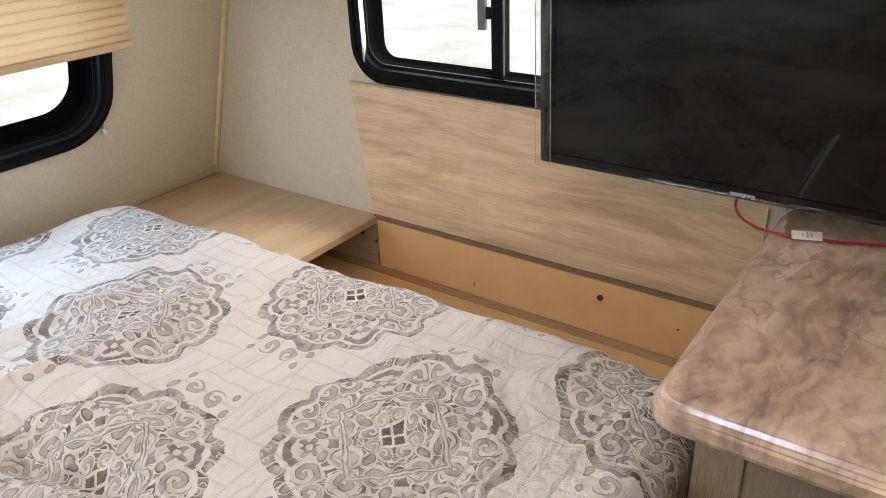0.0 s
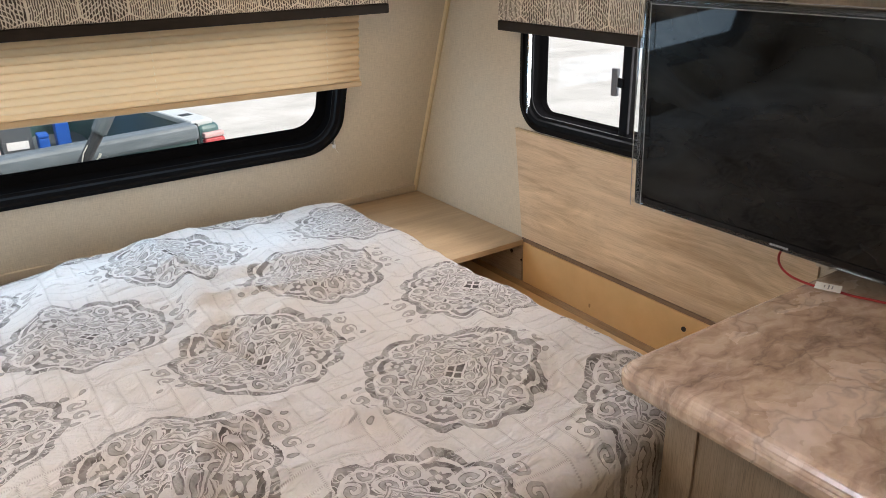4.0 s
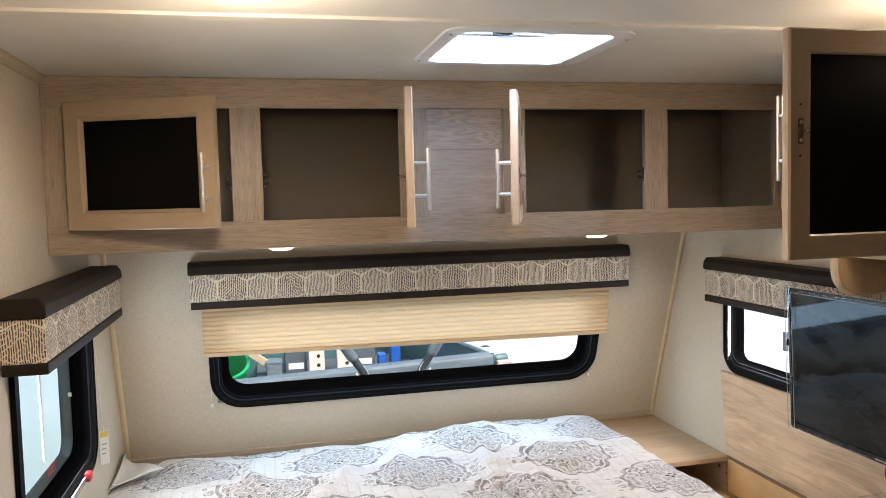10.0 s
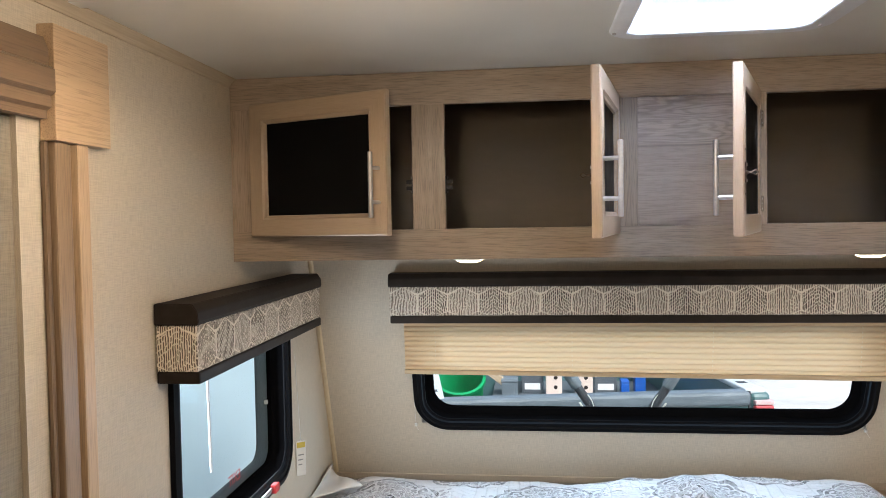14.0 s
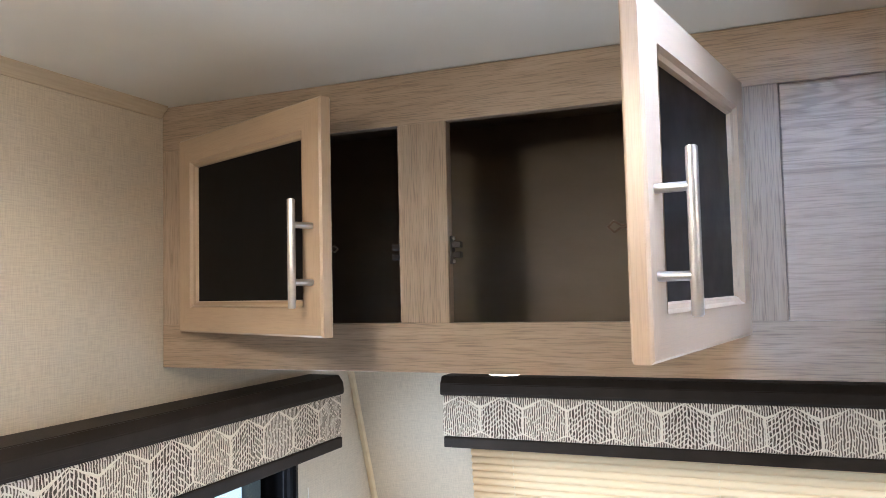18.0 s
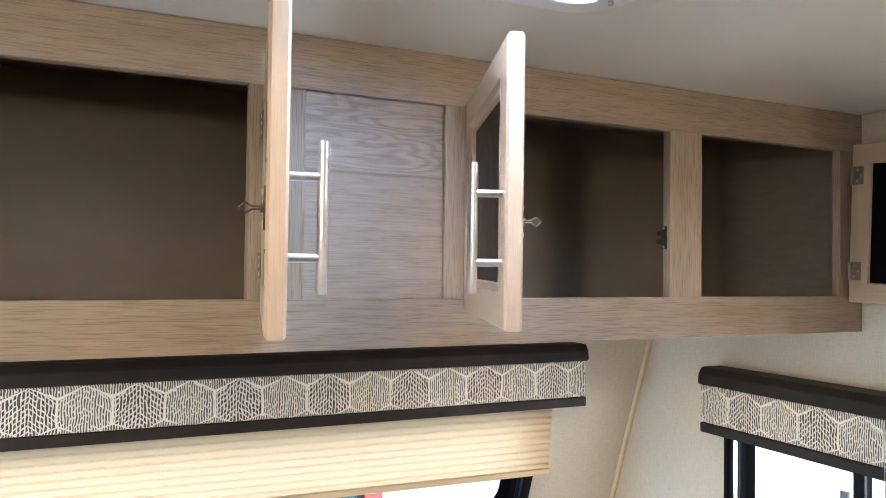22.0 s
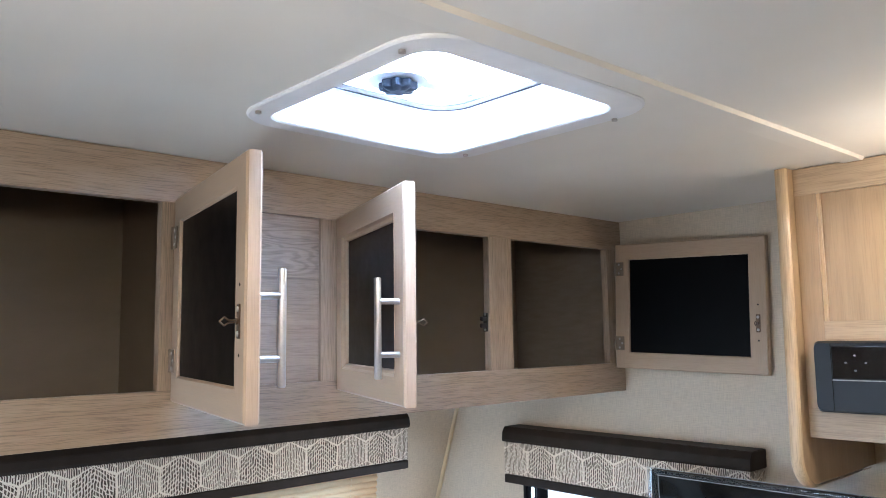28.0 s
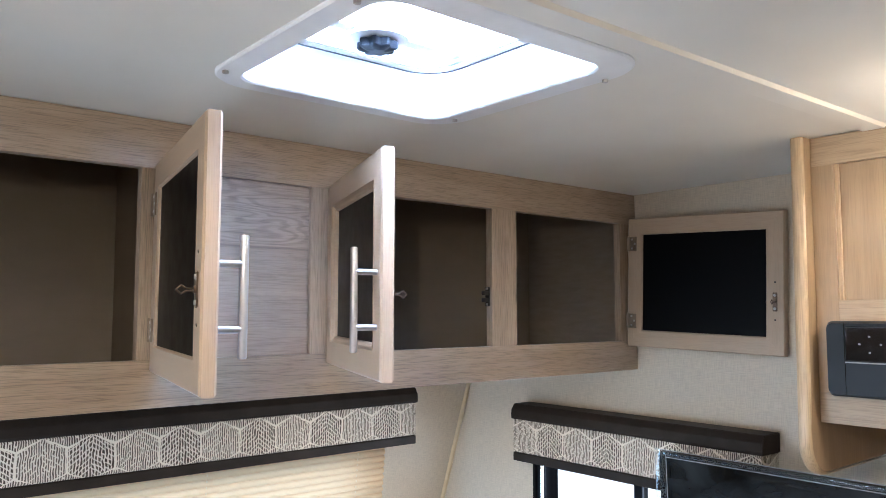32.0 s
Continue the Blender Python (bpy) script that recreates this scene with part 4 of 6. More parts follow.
# ---- valances and blinds ----
def valance(at, turn, length, label, top=0.045, fabric_h=0.098, strip=0.026, depth=0.085):
    """Upholstered window cornice: local x along its length, front faces -y, z 0 at its lower edge."""
    v = thing("window_valance", label=label, category="valance", group="window valances", m=Matrix.Translation(at) @ Matrix.Rotation(radians(turn), 4, "Z"))
    z1 = strip + fabric_h
    part("fabric_face", box((0.004, 0.004, strip), (length - 0.004, depth, z1), 0.004), fabric, v, "cream and charcoal hexagon knit fabric", m=None)
    part("bottom_strip", box((0.006, 0.001, 0), (length - 0.006, depth, strip), 0.004), leather, v, "dark brown vinyl edging")
    pts = [(0.001, z1), (-0.002, z1 + 0.006), (0.0, z1 + top * 0.62), (0.012, z1 + top), (depth, z1 + top), (depth, z1)]
    bm = prism(pts, "x", 0.0, length)
    bmesh.ops.bevel(bm, geom=[e for e in bm.edges ], offset=0.0016, segments=2, affect="EDGES")
    part("top_board", bm, leather, v, "dark brown vinyl-wrapped top board")
    return v


FV = 1.274
valance((-0.858, 1.538, FV), 0, 1.716, "long dark-topped window valance with hexagon knit fabric", depth=0.155)
valance((1.066, 1.342, 1.228), -90, 0.80, "dark-topped side window valance with hexagon knit fabric", depth=0.083)
valance((-1.058, 0.495, 1.286), 90, 0.93, "dark-topped side window valance with hexagon knit fabric", depth=0.095)

bl = thing("pleated_blind", (0, 1.655, 1.07), "cream pleated blind pulled halfway down over the window", "blind")
bm = bmesh.new()
PLEATS, PER = 11, 8
prev = None
for i in range(PLEATS * PER + 1):
    t = i / (PLEATS * PER)
    ph = (i % PER) / PER
    bulge = math.sin(math.pi * ph) ** 0.7
    yy = 0.013 - 0.008 * bulge + 0.010 * (1 - t) - 0.012 * t
    row_v = [bm.verts.new((-0.825 + 1.643 * k / 60, yy, 0.01 + t * 0.205 - 0.016 * (k / 60 - 0.5) * (1 - t))) for k in range(61)]
    if prev:
        for k in range(60):
            bm.faces.new((prev[k], prev[k + 1], row_v[k + 1], row_v[k]))
    prev = row_v
part("pleats", bm, blind_mat, bl, "cream pleated cloth")
bm = bmesh.new()
add_box(bm, (-0.827, 0.002, 0), (0.818, 0.026, 0.016), 0.004, 2, pose(0, 0, 0.0, 0, 0.55, 0))
part("bottom_rail", bm, mat("tan_blind_rail", (0.50, 0.37, 0.22), 0.5), bl, "tan bottom rail")
for cx in (-0.714, -0.237, 0.235, 0.712):
    bm = bmesh.new()
    for i in range(12):
        zz = 0.022 + i * 0.0165
        ys = 0.012 - 0.024 * (zz - 0.01) / 0.205
        add_box(bm, (cx - 0.0012, ys - 0.003, zz), (cx + 0.0012, ys - 0.0005, zz + 0.006))
    part("lift_cord", bm, cord_tan, bl)

# ---- overhead cabinet ----
YC = 0.934
Z0, Z1 = 1.52, 2.0
OZ0, OZ1 = 1.598, 1.916
oc = thing("overhead_cabinet", (0, YC, Z0), "greige wood overhead cabinet with four open doors", "cabinet")


def face(name, x0, z0, x1, z1, m, y0=0.0, y1=0.02, label=""):
    return part(name, box((x0, y0, z0 - Z0), (x1, y1, z1 - Z0), 0.0008, 1), m, oc, label)


face("bottom_rail", LEFT + 0.001, Z0, RIGHT - 0.001, OZ0, wood_h)
face("top_rail", LEFT + 0.001, OZ1, RIGHT - 0.001, Z1 - 0.001, wood_h)
face("stile", LEFT + 0.001, OZ0, -1.06, OZ1, wood_v)
face("stile", -0.672, OZ0, -0.588, OZ1, wood_v)
face("stile", -0.191, OZ0, -0.107, OZ1, wood_v)
face("stile", 0.128, OZ0, 0.2, OZ1, wood_v)
face("stile", 0.603, OZ0, 0.683, OZ1, wood_v)
face("stile", 1.078, OZ0, RIGHT - 0.001, OZ1, wood_v)
face("center_panel", -0.106, OZ0, 0.127, OZ1, figured_h, 0.006, 0.014, "fixed greige wood panel with horizontal grain")
wy = front_y(Z0) - YC
part("bottom_board", prism([(0.02, 0.0), (wy - 0.002, 0.0), (wy - 0.007, 0.015), (0.02, 0.015)], "x", LEFT + 0.001, RIGHT - 0.001), wood_h, oc, "greige wood underside")
part("floor_lining", prism([(0.021, 0.0155), (0.44, 0.0155), (0.44, 0.017), (0.021, 0.017)], "x", LEFT + 0.002, RIGHT - 0.002), interior_mat, oc)
part("back_lining", box((LEFT + 0.002, 0.40, 0.017), (RIGHT - 0.002, 0.406, 0.479)), interior_mat, oc, "dark brown cabinet lining")
part("top_lining", box((LEFT + 0.002, 0.021, 0.472), (RIGHT - 0.002, 0.40, 0.479)), interior_mat, oc)
part("inner_divider", box((-0.112, 0.021, 0.017), (-0.106, 0.40, 0.472)), interior_mat, oc)
part("inner_divider", box((0.127, 0.021, 0.017), (0.133, 0.40, 0.472)), interior_mat, oc)
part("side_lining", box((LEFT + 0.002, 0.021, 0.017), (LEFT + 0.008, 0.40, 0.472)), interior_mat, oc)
part("side_lining", box((RIGHT - 0.008, 0.021, 0.017), (RIGHT - 0.002, 0.40, 0.472)), lit_lining_mat, oc)


def bar_handle(parent, x, zc, y, length=0.152, out=-1, off=0.034, spread=0.08):
    """Brushed T-bar pull standing off a door face; out is the side it stands on."""
    bm = bmesh.new()
    add_rod(bm, (x, y + out * off, zc - length / 2), (x, y + out * off, zc + length / 2), 0.0056, 20, None, 0.0012)
    for dz in (-spread / 2, spread / 2):
        add_rod(bm, (x, y, zc + dz), (x, y + out * off, zc + dz), 0.0046, 14)
    return part("handle", bm, nickel, parent, "brushed nickel bar handle", True)


def friction_catch(parent, x, y, z, side):
    """Spring catch on the inner face of a door: plate, two screws and a bowed strike."""
    bm = bmesh.new()
    add_box(bm, (x - 0.0055, y, z - 0.022), (x + 0.0055, y + 0.0022, z + 0.022), 0.0012, 1)
    add_rod(bm, (x, y, z), (x, y + 0.005, z), 0.0045, 12)
    for s in (-1, 1):
        add_rod(bm, (x, y + 0.004, z + s * 0.0012), (x, y + 0.013, z + s * 0.0014), 0.0011, 8)
        add_rod(bm, (x, y + 0.013, z + s * 0.0014), (x, y + 0.019, z + s * 0.0052), 0.0011, 8)
        add_rod(bm, (x, y + 0.019, z + s * 0.0052), (x, y + 0.025, z), 0.0011, 8)
    for dz in (-0.0155, 0.0155):
        part("screw", rod((x, y + 0.002, z + dz), (x, y + 0.0042, z + dz), 0.0038, 12, 0.0026), steel, parent, "bright screw head")
    return part("catch", bm, bronze, parent, "bronze spring catch")


def hinge_pair(parent, x, y, h, sgn):
    for z in (0.068, h - 0.068):
        bm = bmesh.new()
        add_box(bm, (min(x, x + sgn * 0.024), y, z - 0.019), (max(x, x + sgn * 0.024), y + 0.0022, z + 0.019), 0.001, 1)
        add_rod(bm, (x - sgn * 0.002, y + 0.001, z - 0.019), (x - sgn * 0.002, y + 0.001, z + 0.019), 0.0042, 10)
        for dx, dz in ((0.010, -0.012), (0.018, 0.0), (0.010, 0.012)):
            part("screw", rod((x + sgn * dx, y + 0.002, z + dz), (x + sgn * dx, y + 0.0034, z + dz), 0.0032, 10, 0.0022), steel, parent)
        part("hinge", bm, hinge_mat, parent, "small steel hinge")


def cabinet_door(parent, hinge_x, hinge_y, z, w, h, sgn, turn, t=0.021, fw=0.044, m0=None, sag=0.0, grip=0.118):
    """Framed door with a black panel, hung at local x 0 and reaching to sgn*w; outer face looks to -y."""
    m = pose(hinge_x, hinge_y, z, 0, sgn * sag, turn)
    if m0 is not None:
        m = m0 @ m

    def bx(a, z0, b, z1, y0, y1, bev=0.0, bm=None):
        lo, hi = sorted((sgn * a, sgn * b))
        bm = bm or bmesh.new()
        add_box(bm, (lo, y0, z0), (hi, y1, z1), bev, 2)
        return bm
    door_bm = bmesh.new()
    e = 0.003

    def rect(d, y):
        return [(sgn * a, y, b) for a, b in ((d, d), (w - d, d), (w - d, h - d), (d, h - d))]
    loops = ring(door_bm, [rect(fw, -e), rect(fw - e, 0), rect(e, 0), rect(0, -e), rect(0, -t + e), rect(e, -t), rect(fw, -t), rect(fw, -t + e)])
    n = 4
    for q in range(n):
        door_bm.faces.new((loops[-1][q], loops[-1][(q + 1) % n], loops[0][(q + 1) % n], loops[0][q]))
    for f in door_bm.faces:
        c0 = f.calc_center_median()
        f.material_index = 1 if (fw < sgn * c0.x < w - fw and (c0.z < fw + 0.004 or c0.z > h - fw - 0.004)) else 0
    door = part("door", door_bm, maple_v, parent, "open maple-framed door with a black panel", m=m)
    door.data.materials.append(maple_h)
    # sloped inner moulding on the outer face
    bm = bmesh.new()
    def inset(d, y):
        return [(sgn * a, y, b) for a, b in ((d, d), (w - d, d), (w - d, h - d), (d, h - d))]
    ring(bm, [inset(fw - 0.001, -t - 0.0012), inset(fw + 0.003, -t + 0.0035), inset(fw + 0.0075, -t + 0.0055), inset(fw + 0.0095, -t * 0.52), inset(fw + 0.0095, -t * 0.45)])
    part("molding", bm, maple_h, door)
    part("panel", bx(fw - 0.004, fw - 0.004, w - fw + 0.004, h - fw + 0.004, -t * 0.5, -0.005), black_panel, door, "black inset panel")
    bar_handle(door, sgn * (w - 0.022), grip, -t)
    friction_catch(door, sgn * (w - 0.022), 0.0, grip + 0.008, sgn)
    for dz in (-0.042, 0.046):
        part("pilot_hole", rod((sgn * (w - 0.022), -0.001, grip + 0.008 + dz), (sgn * (w - 0.022), 0.0006, grip + 0.008 + dz), 0.0022, 8), hole_mat, door)
    hinge_pair(door, 0.004 * sgn, 0.0, h, sgn)
    return door


DH = 0.341
cabinet_door(oc, -1.088, -0.004, 0.066, 0.425, DH, 1, -22.7)
cabinet_door(oc, -0.172, -0.006, 0.060, 0.411, DH, -1, 78.7, sag=0.3)
cabinet_door(oc, 0.185, -0.006, 0.059, 0.407, DH, 1, -110.4, sag=0.3)
cabinet_door(oc, 1.092, -0.008, 0.066, 0.416, DH, -1, 94.5, sag=1.8)
for cx, s in ((-0.672, -1), (-0.588, 1), (0.603, -1)):
    bm = bmesh.new()
    add_box(bm, (min(cx, cx + s * 0.004), 0.006, 0.170), (max(cx, cx + s * 0.004), 0.02, 0.214), 0.001, 1)
    for dz in (-0.008, 0.008):
        add_box(bm, (min(cx, cx + s * 0.018), 0.008, 0.192 + dz - 0.005), (max(cx, cx + s * 0.018), 0.018, 0.192 + dz + 0.005), 0.0015, 1)
    part("catch_receiver", bm, receiver_black, oc, "black catch receiver")
    for dz in (-0.018, 0.018):
        part("screw", rod((cx + s * 0.003, 0.013, 0.192 + dz), (cx + s * 0.0062, 0.013, 0.192 + dz), 0.0036, 10, 0.0026), steel, oc)

# LED pucks under the cabinet
def puck(x, y):
    p = thing("puck_light", (x, y, 1.512), "round warm LED puck light under the cabinet", "light", "puck lights")
    part("trim_ring", rod((0, 0, 0.0005), (0, 0, 0.0078), 0.041, 28, 0.044, 0.001), white_plastic, p, smooth=False)
    part("lens", rod((0, 0, -0.0065), (0, 0, 0.0004), 0.026, 28, 0.038, 0.0015), puck_glow, p, "glowing frosted lens")
    return p


puck(-0.54, 1.06)
puck(0.502, 1.09)

# ---- right overhead cabinet with stereo ----
RB = 1.388
rc = thing("stereo_cabinet", (RIGHT, 0.32, RB), "light wood overhead cabinet holding a stereo, one door open", "cabinet")
fin = [(0.0, 0.0), (-0.25, 0.0)]
for i in range(9):
    t = radians(-90 - 90 * i / 8)
    fin.append((-0.310 + 0.06 * math.cos(t), 0.06 + 0.06 * math.sin(t)))
fin += [(-0.366, 0.20), (-0.359, 0.6105), (0.0, 0.6105)]
bm = prism(fin, "y", -0.022, 0.0)
part("end_panel", bm, panel_wood, rc, "light wood end panel with a rounded lower corner")
# rounded edge banding along the front of the end panel
path = [(-0.03, -0.002), (-0.25, -0.002)]
for i in range(9):
    t = radians(-90 - 90 * i / 8)
    path.append((-0.310 + 0.062 * math.cos(t), 0.06 + 0.062 * math.sin(t)))
path += [(-0.3685, 0.20), (-0.3615, 0.61)]
bm = bmesh.new()
prev = None
for k, (a, b) in enumerate(path):
    n0 = Vector(path[min(k + 1, len(path) - 1)]) - Vector(path[max(k - 1, 0)])
    n0 = Vector((n0.y, -n0.x)).normalized()
    loop = []
    for j in range(7):
        t = math.pi * j / 6
        e = 0.006 * math.sin(t)
        loop.append(bm.verts.new((a - n0.x * e, -0.011 + 0.0125 * math.cos(t), b - n0.y * e)))
    if prev:
        for j in range(6):
            bm.faces.new((prev[j], prev[j + 1], loop[j + 1], loop[j]))
    prev = loop
part("edge_band", bm, band_wood, rc, "rounded blond wood edge band", True)
XF = -0.335   # face plane
def rface(name, y0, z0, y1, z1, m, x0=XF, x1=XF + 0.02, label=""):
    return part(name, box((x0, y0 - 0.32, z0 - RB), (x1, y1 - 0.32, z1 - RB), 0.0008, 1), m, rc, label)


rface("stile", 0.257, 1.532, 0.2975, 1.945, panel_wood)
rface("top_rail", -0.95, 1.945, 0.2975, 1.998, panel_wood_y)
rface("mid_rail", -0.13, 1.66, 0.257, 1.698, panel_wood_y)
rface("bottom_rail", -0.95, 1.490, 0.2975, 1.532, panel_wood_y)
rface("stile", -0.19, 1.532, -0.13, 1.945, panel_wood)
rface("stile", -0.95, 1.532, -0.66, 1.945, panel_wood)
rface("recessed_panel", -0.13, 1.698, 0.257, 1.945, panel_wood, XF + 0.010, XF + 0.016, "light wood recessed panel")
rface("bead", 0.250, 1.698, 0.257, 1.945, band_wood, XF + 0.003, XF + 0.010)
rface("underside", -0.95, 1.478, 0.2975, 1.490, panel_wood_y, XF + 0.001, -0.001)
rface("lining_back", -0.95, 1.490, -0.16, 1.998, interior_mat, -0.008, -0.002)
rface("lining_divider", -0.166, 1.490, -0.16, 1.944, interior_mat, XF + 0.021, -0.008)
rm = Matrix.Translation((XF - 0.002, -0.150 - 0.32, 1.524 - RB)) @ Matrix.Rotation(radians(-90), 4, "Z")
cabinet_door(rc, 0, 0, 0, 0.522, 0.40, 1, -90, m0=rm, grip=0.215)

st = thing("wall_stereo", (0.78, 0.082, 1.530), "dark grey wall-mounted stereo with a glossy display", "stereo")
pts = rounded(-0.19, 0.0, 0.188, 0.131, 0.012, 4)
bm = bmesh.new()
lo = [bm.verts.new((0.012, a, b)) for a, b in rounded(-0.19, 0.0, 0.188, 0.131, 0.010, 4)]
hi = [bm.verts.new((0.0, a, b)) for a, b in rounded(-0.186, 0.004, 0.184, 0.127, 0.010, 4)]
bk = [bm.verts.new((0.0345, a, b)) for a, b in rounded(-0.19, 0.0, 0.188, 0.131, 0.010, 4)]
bm.faces.new(hi)
for i in range(len(lo)):
    j = (i + 1) % len(lo)
    bm.faces.new((lo[i], lo[j], hi[j], hi[i]))
    bm.faces.new((bk[i], bk[j], lo[j], lo[i]))
part("housing", bm, stereo_body, st, "dark grey plastic housing")
part("display", box((-0.003, -0.16, 0.062), (0.001, 0.152, 0.122), 0.002), stereo_face, st, "glossy black display window")
part("display_trim", box((-0.0025, -0.162, 0.0592), (0.001, 0.153, 0.0612)), ink, st)
part("seam", box((-0.0006, 0.1535, 0.004), (0.0004, 0.1545, 0.127)), stereo_face, st)
part("power_button", rod((-0.004, 0.034, 0.047), (0.0, 0.034, 0.047), 0.006, 18), stereo_face, st)
part("button_light", rod((-0.005, 0.034, 0.047), (-0.0035, 0.034, 0.047), 0.0035, 14), blue_led, st, "blue glowing power light")
part("usb_port", box((-0.002, 0.020, 0.017), (0.001, 0.062, 0.040), 0.002), stereo_face, st)
part("usb_tongue", box((-0.003, 0.040, 0.024), (-0.001, 0.056, 0.033), 0.001), ink, st)
part("aux_jack", rod((-0.003, 0.028, 0.028), (0.0, 0.028, 0.028), 0.004, 12), stereo_face, st)
for dy, dz in ((0.128, 0.092), (0.112, 0.105), (0.112, 0.078), (0.094, 0.092)):
    part("key_print", box((-0.0038, dy - 0.0016, dz - 0.0014), (-0.0029, dy + 0.0016, dz + 0.0014)), ink, st)
for i in range(6):
    part("logo_bar", box((-0.0038, 0.030 - i * 0.0066, 0.1085), (-0.0029, 0.0348 - i * 0.0066, 0.1135)), logo_mat, st)

# ---- roof vent ----
rv = thing("roof_vent", (0.006, 0.449, CEIL), "white roof vent with a translucent lid and crank knob", "vent")
a, b = 0.219, 0.177
px, py = 0.005, -0.004   # the flange sits a little off the shaft
bm = rr_ring([(px - a, py - a, px + a, py + a, 0.070, 0.0), (px - a, py - a, px + a, py + a, 0.070, -0.0025), (px - a + 0.003, py - a + 0.003, px + a - 0.003, py + a - 0.003, 0.067, -0.0045),
              (-b - 0.003, -b - 0.003, b + 0.003, b + 0.003, 0.034, -0.0055), (-b, -b, b, b, 0.032, -0.003), (-b, -b, b, b, 0.032, 0.115), (-b - 0.004, -b - 0.004, b + 0.004, b + 0.004, 0.03, 0.115), (-b - 0.004, -b - 0.004, b + 0.004, b + 0.004, 0.03, 0.0)], 10)
part("garnish_ring", bm, white_plastic, rv, "white moulded flange and shaft")
part("lid", rr_plate(-0.2, -0.2, 0.2, 0.2, 0.04, 0.118, 0.122), lid_mat, rv, "translucent white dome lid")
part("screen_frame", rr_ring([(-0.173, -0.173, 0.173, 0.173, 0.06, 0.066), (-0.173, -0.173, 0.173, 0.173, 0.06, 0.074), (-0.152, -0.152, 0.152, 0.152, 0.055, 0.074), (-0.152, -0.152, 0.152, 0.152, 0.055, 0.066)], 8), white_plastic, rv, "white screen frame")
for d in (0.1745, 0.1525):
    part("screen_spline", rr_ring([(-d, -d, d, d, 0.06, 0.0645), (-d, -d, d, d, 0.06, 0.067), (-d + 0.0022, -d + 0.0022, d - 0.0022, d - 0.0022, 0.058, 0.067), (-d + 0.0022, -d + 0.0022, d - 0.0022, d - 0.0022, 0.058, 0.0645)], 8), screen_grey, rv, "thin grey spline")
lobes = [((0.029 + 0.004 * math.cos(8 * t)) * math.cos(t), (0.029 + 0.004 * math.cos(8 * t)) * math.sin(t)) for t in [2 * math.pi * i / 64 for i in range(64)]]
bm = bmesh.new()
tiers = []
for sc, zz in ((0.42, 0.031), (0.66, 0.0325), (0.87, 0.035), (0.9, 0.038), (0.9, 0.046), (0.6, 0.049)):
    tiers.append([(px * sc, py * sc, zz) for px, py in lobes])
made = ring(bm, tiers)
bm.faces.new(made[0])
bm.faces.new(made[-1])
part("crank_knob", bm, knob_mat, rv, "slate grey lobed crank knob", m=pose(0.0, 0.092, 0.018))
part("knob_plate", rod((0.0, 0.092, 0.066), (0.0, 0.092, 0.073), 0.046, 28), white_plastic, rv)
part("crossbar", box((-0.16, 0.080, 0.073), (0.16, 0.104, 0.080), 0.002), white_plastic, rv)
for sx, sy in ((-0.197, -0.156), (-0.204, 0.147), (0.213, -0.147), (0.195, 0.148)):
    part("screw", rod((sx, sy, -0.0095), (sx, sy, -0.006), 0.0042, 10), steel, rv)
lamp("vent_daylight", "AREA", pose(0.006, 0.449, CEIL + 0.16), VENT_POWER, (0.76, 0.85, 1.0), 0.36)

# ---- dome lights ----
def dome(x, y, power=1.0):
    d = thing("dome_light", (x, y, CEIL - 0.038), "round frosted warm ceiling dome light", "light", "dome lights")
    part("base_ring", rod((0, 0, 0.018), (0, 0, 0.0378), 0.064, 36, 0.067, 0.003), white_plastic, d)
    bm = bmesh.new()
    bmesh.ops.create_uvsphere(bm, u_segments=32, v_segments=16, radius=0.059)
    bmesh.ops.delete(bm, geom=[v for v in bm.verts if v.co.z > 0.01], context="VERTS")
    bmesh.ops.scale(bm, vec=(1, 1, 0.42), verts=bm.verts)
    bmesh.ops.translate(bm, vec=(0, 0, 0.0205), verts=bm.verts)
    part("lens", bm, dome_glow, d, "glowing frosted lens", True)
    lamp("dome_bulb", "SPOT", pose(x, y, CEIL - 0.075), DOME_POWER * power * 0.6, (1.0, 0.78, 0.54), 0.06)
    lamp("dome_spill", "POINT", pose(x, y, CEIL - 0.125), DOME_POWER * power * 0.42, (1.0, 0.78, 0.54), 0.06)
    return d


dome(-0.624, -0.062, 0.92)
dome(0.63, -0.12, 0.56)
# unseen rear dome, added to fill the cabin from behind
dome(-0.1, -2.2, 0.25)
for px_, py_ in ((-0.54, 1.06), (0.502, 1.09)):
    lamp("puck_bulb", "AREA", pose(px_, py_, 1.503), PUCK_POWER, (1.0, 0.8, 0.56), 0.05)

# daylight standing in the three window openings
lamp("front_window_daylight", "AREA", front_m @ pose(0, S(1.07), -0.02, 180, 0, 0), FRONT_DAY, (0.52, 0.77, 1.0), 1.46, 0.32)
lamp("right_window_daylight", "AREA", right_m @ pose(0.965, 1.17, -0.02, 180, 0, 0), RIGHT_DAY, (0.92, 0.96, 1.0), 0.60, 0.34)
lamp("left_window_daylight", "AREA", left_m @ pose(-0.955, 1.12, -0.02, 180, 0, 0), LEFT_DAY, (0.86, 0.94, 1.0), 0.68, 0.48)

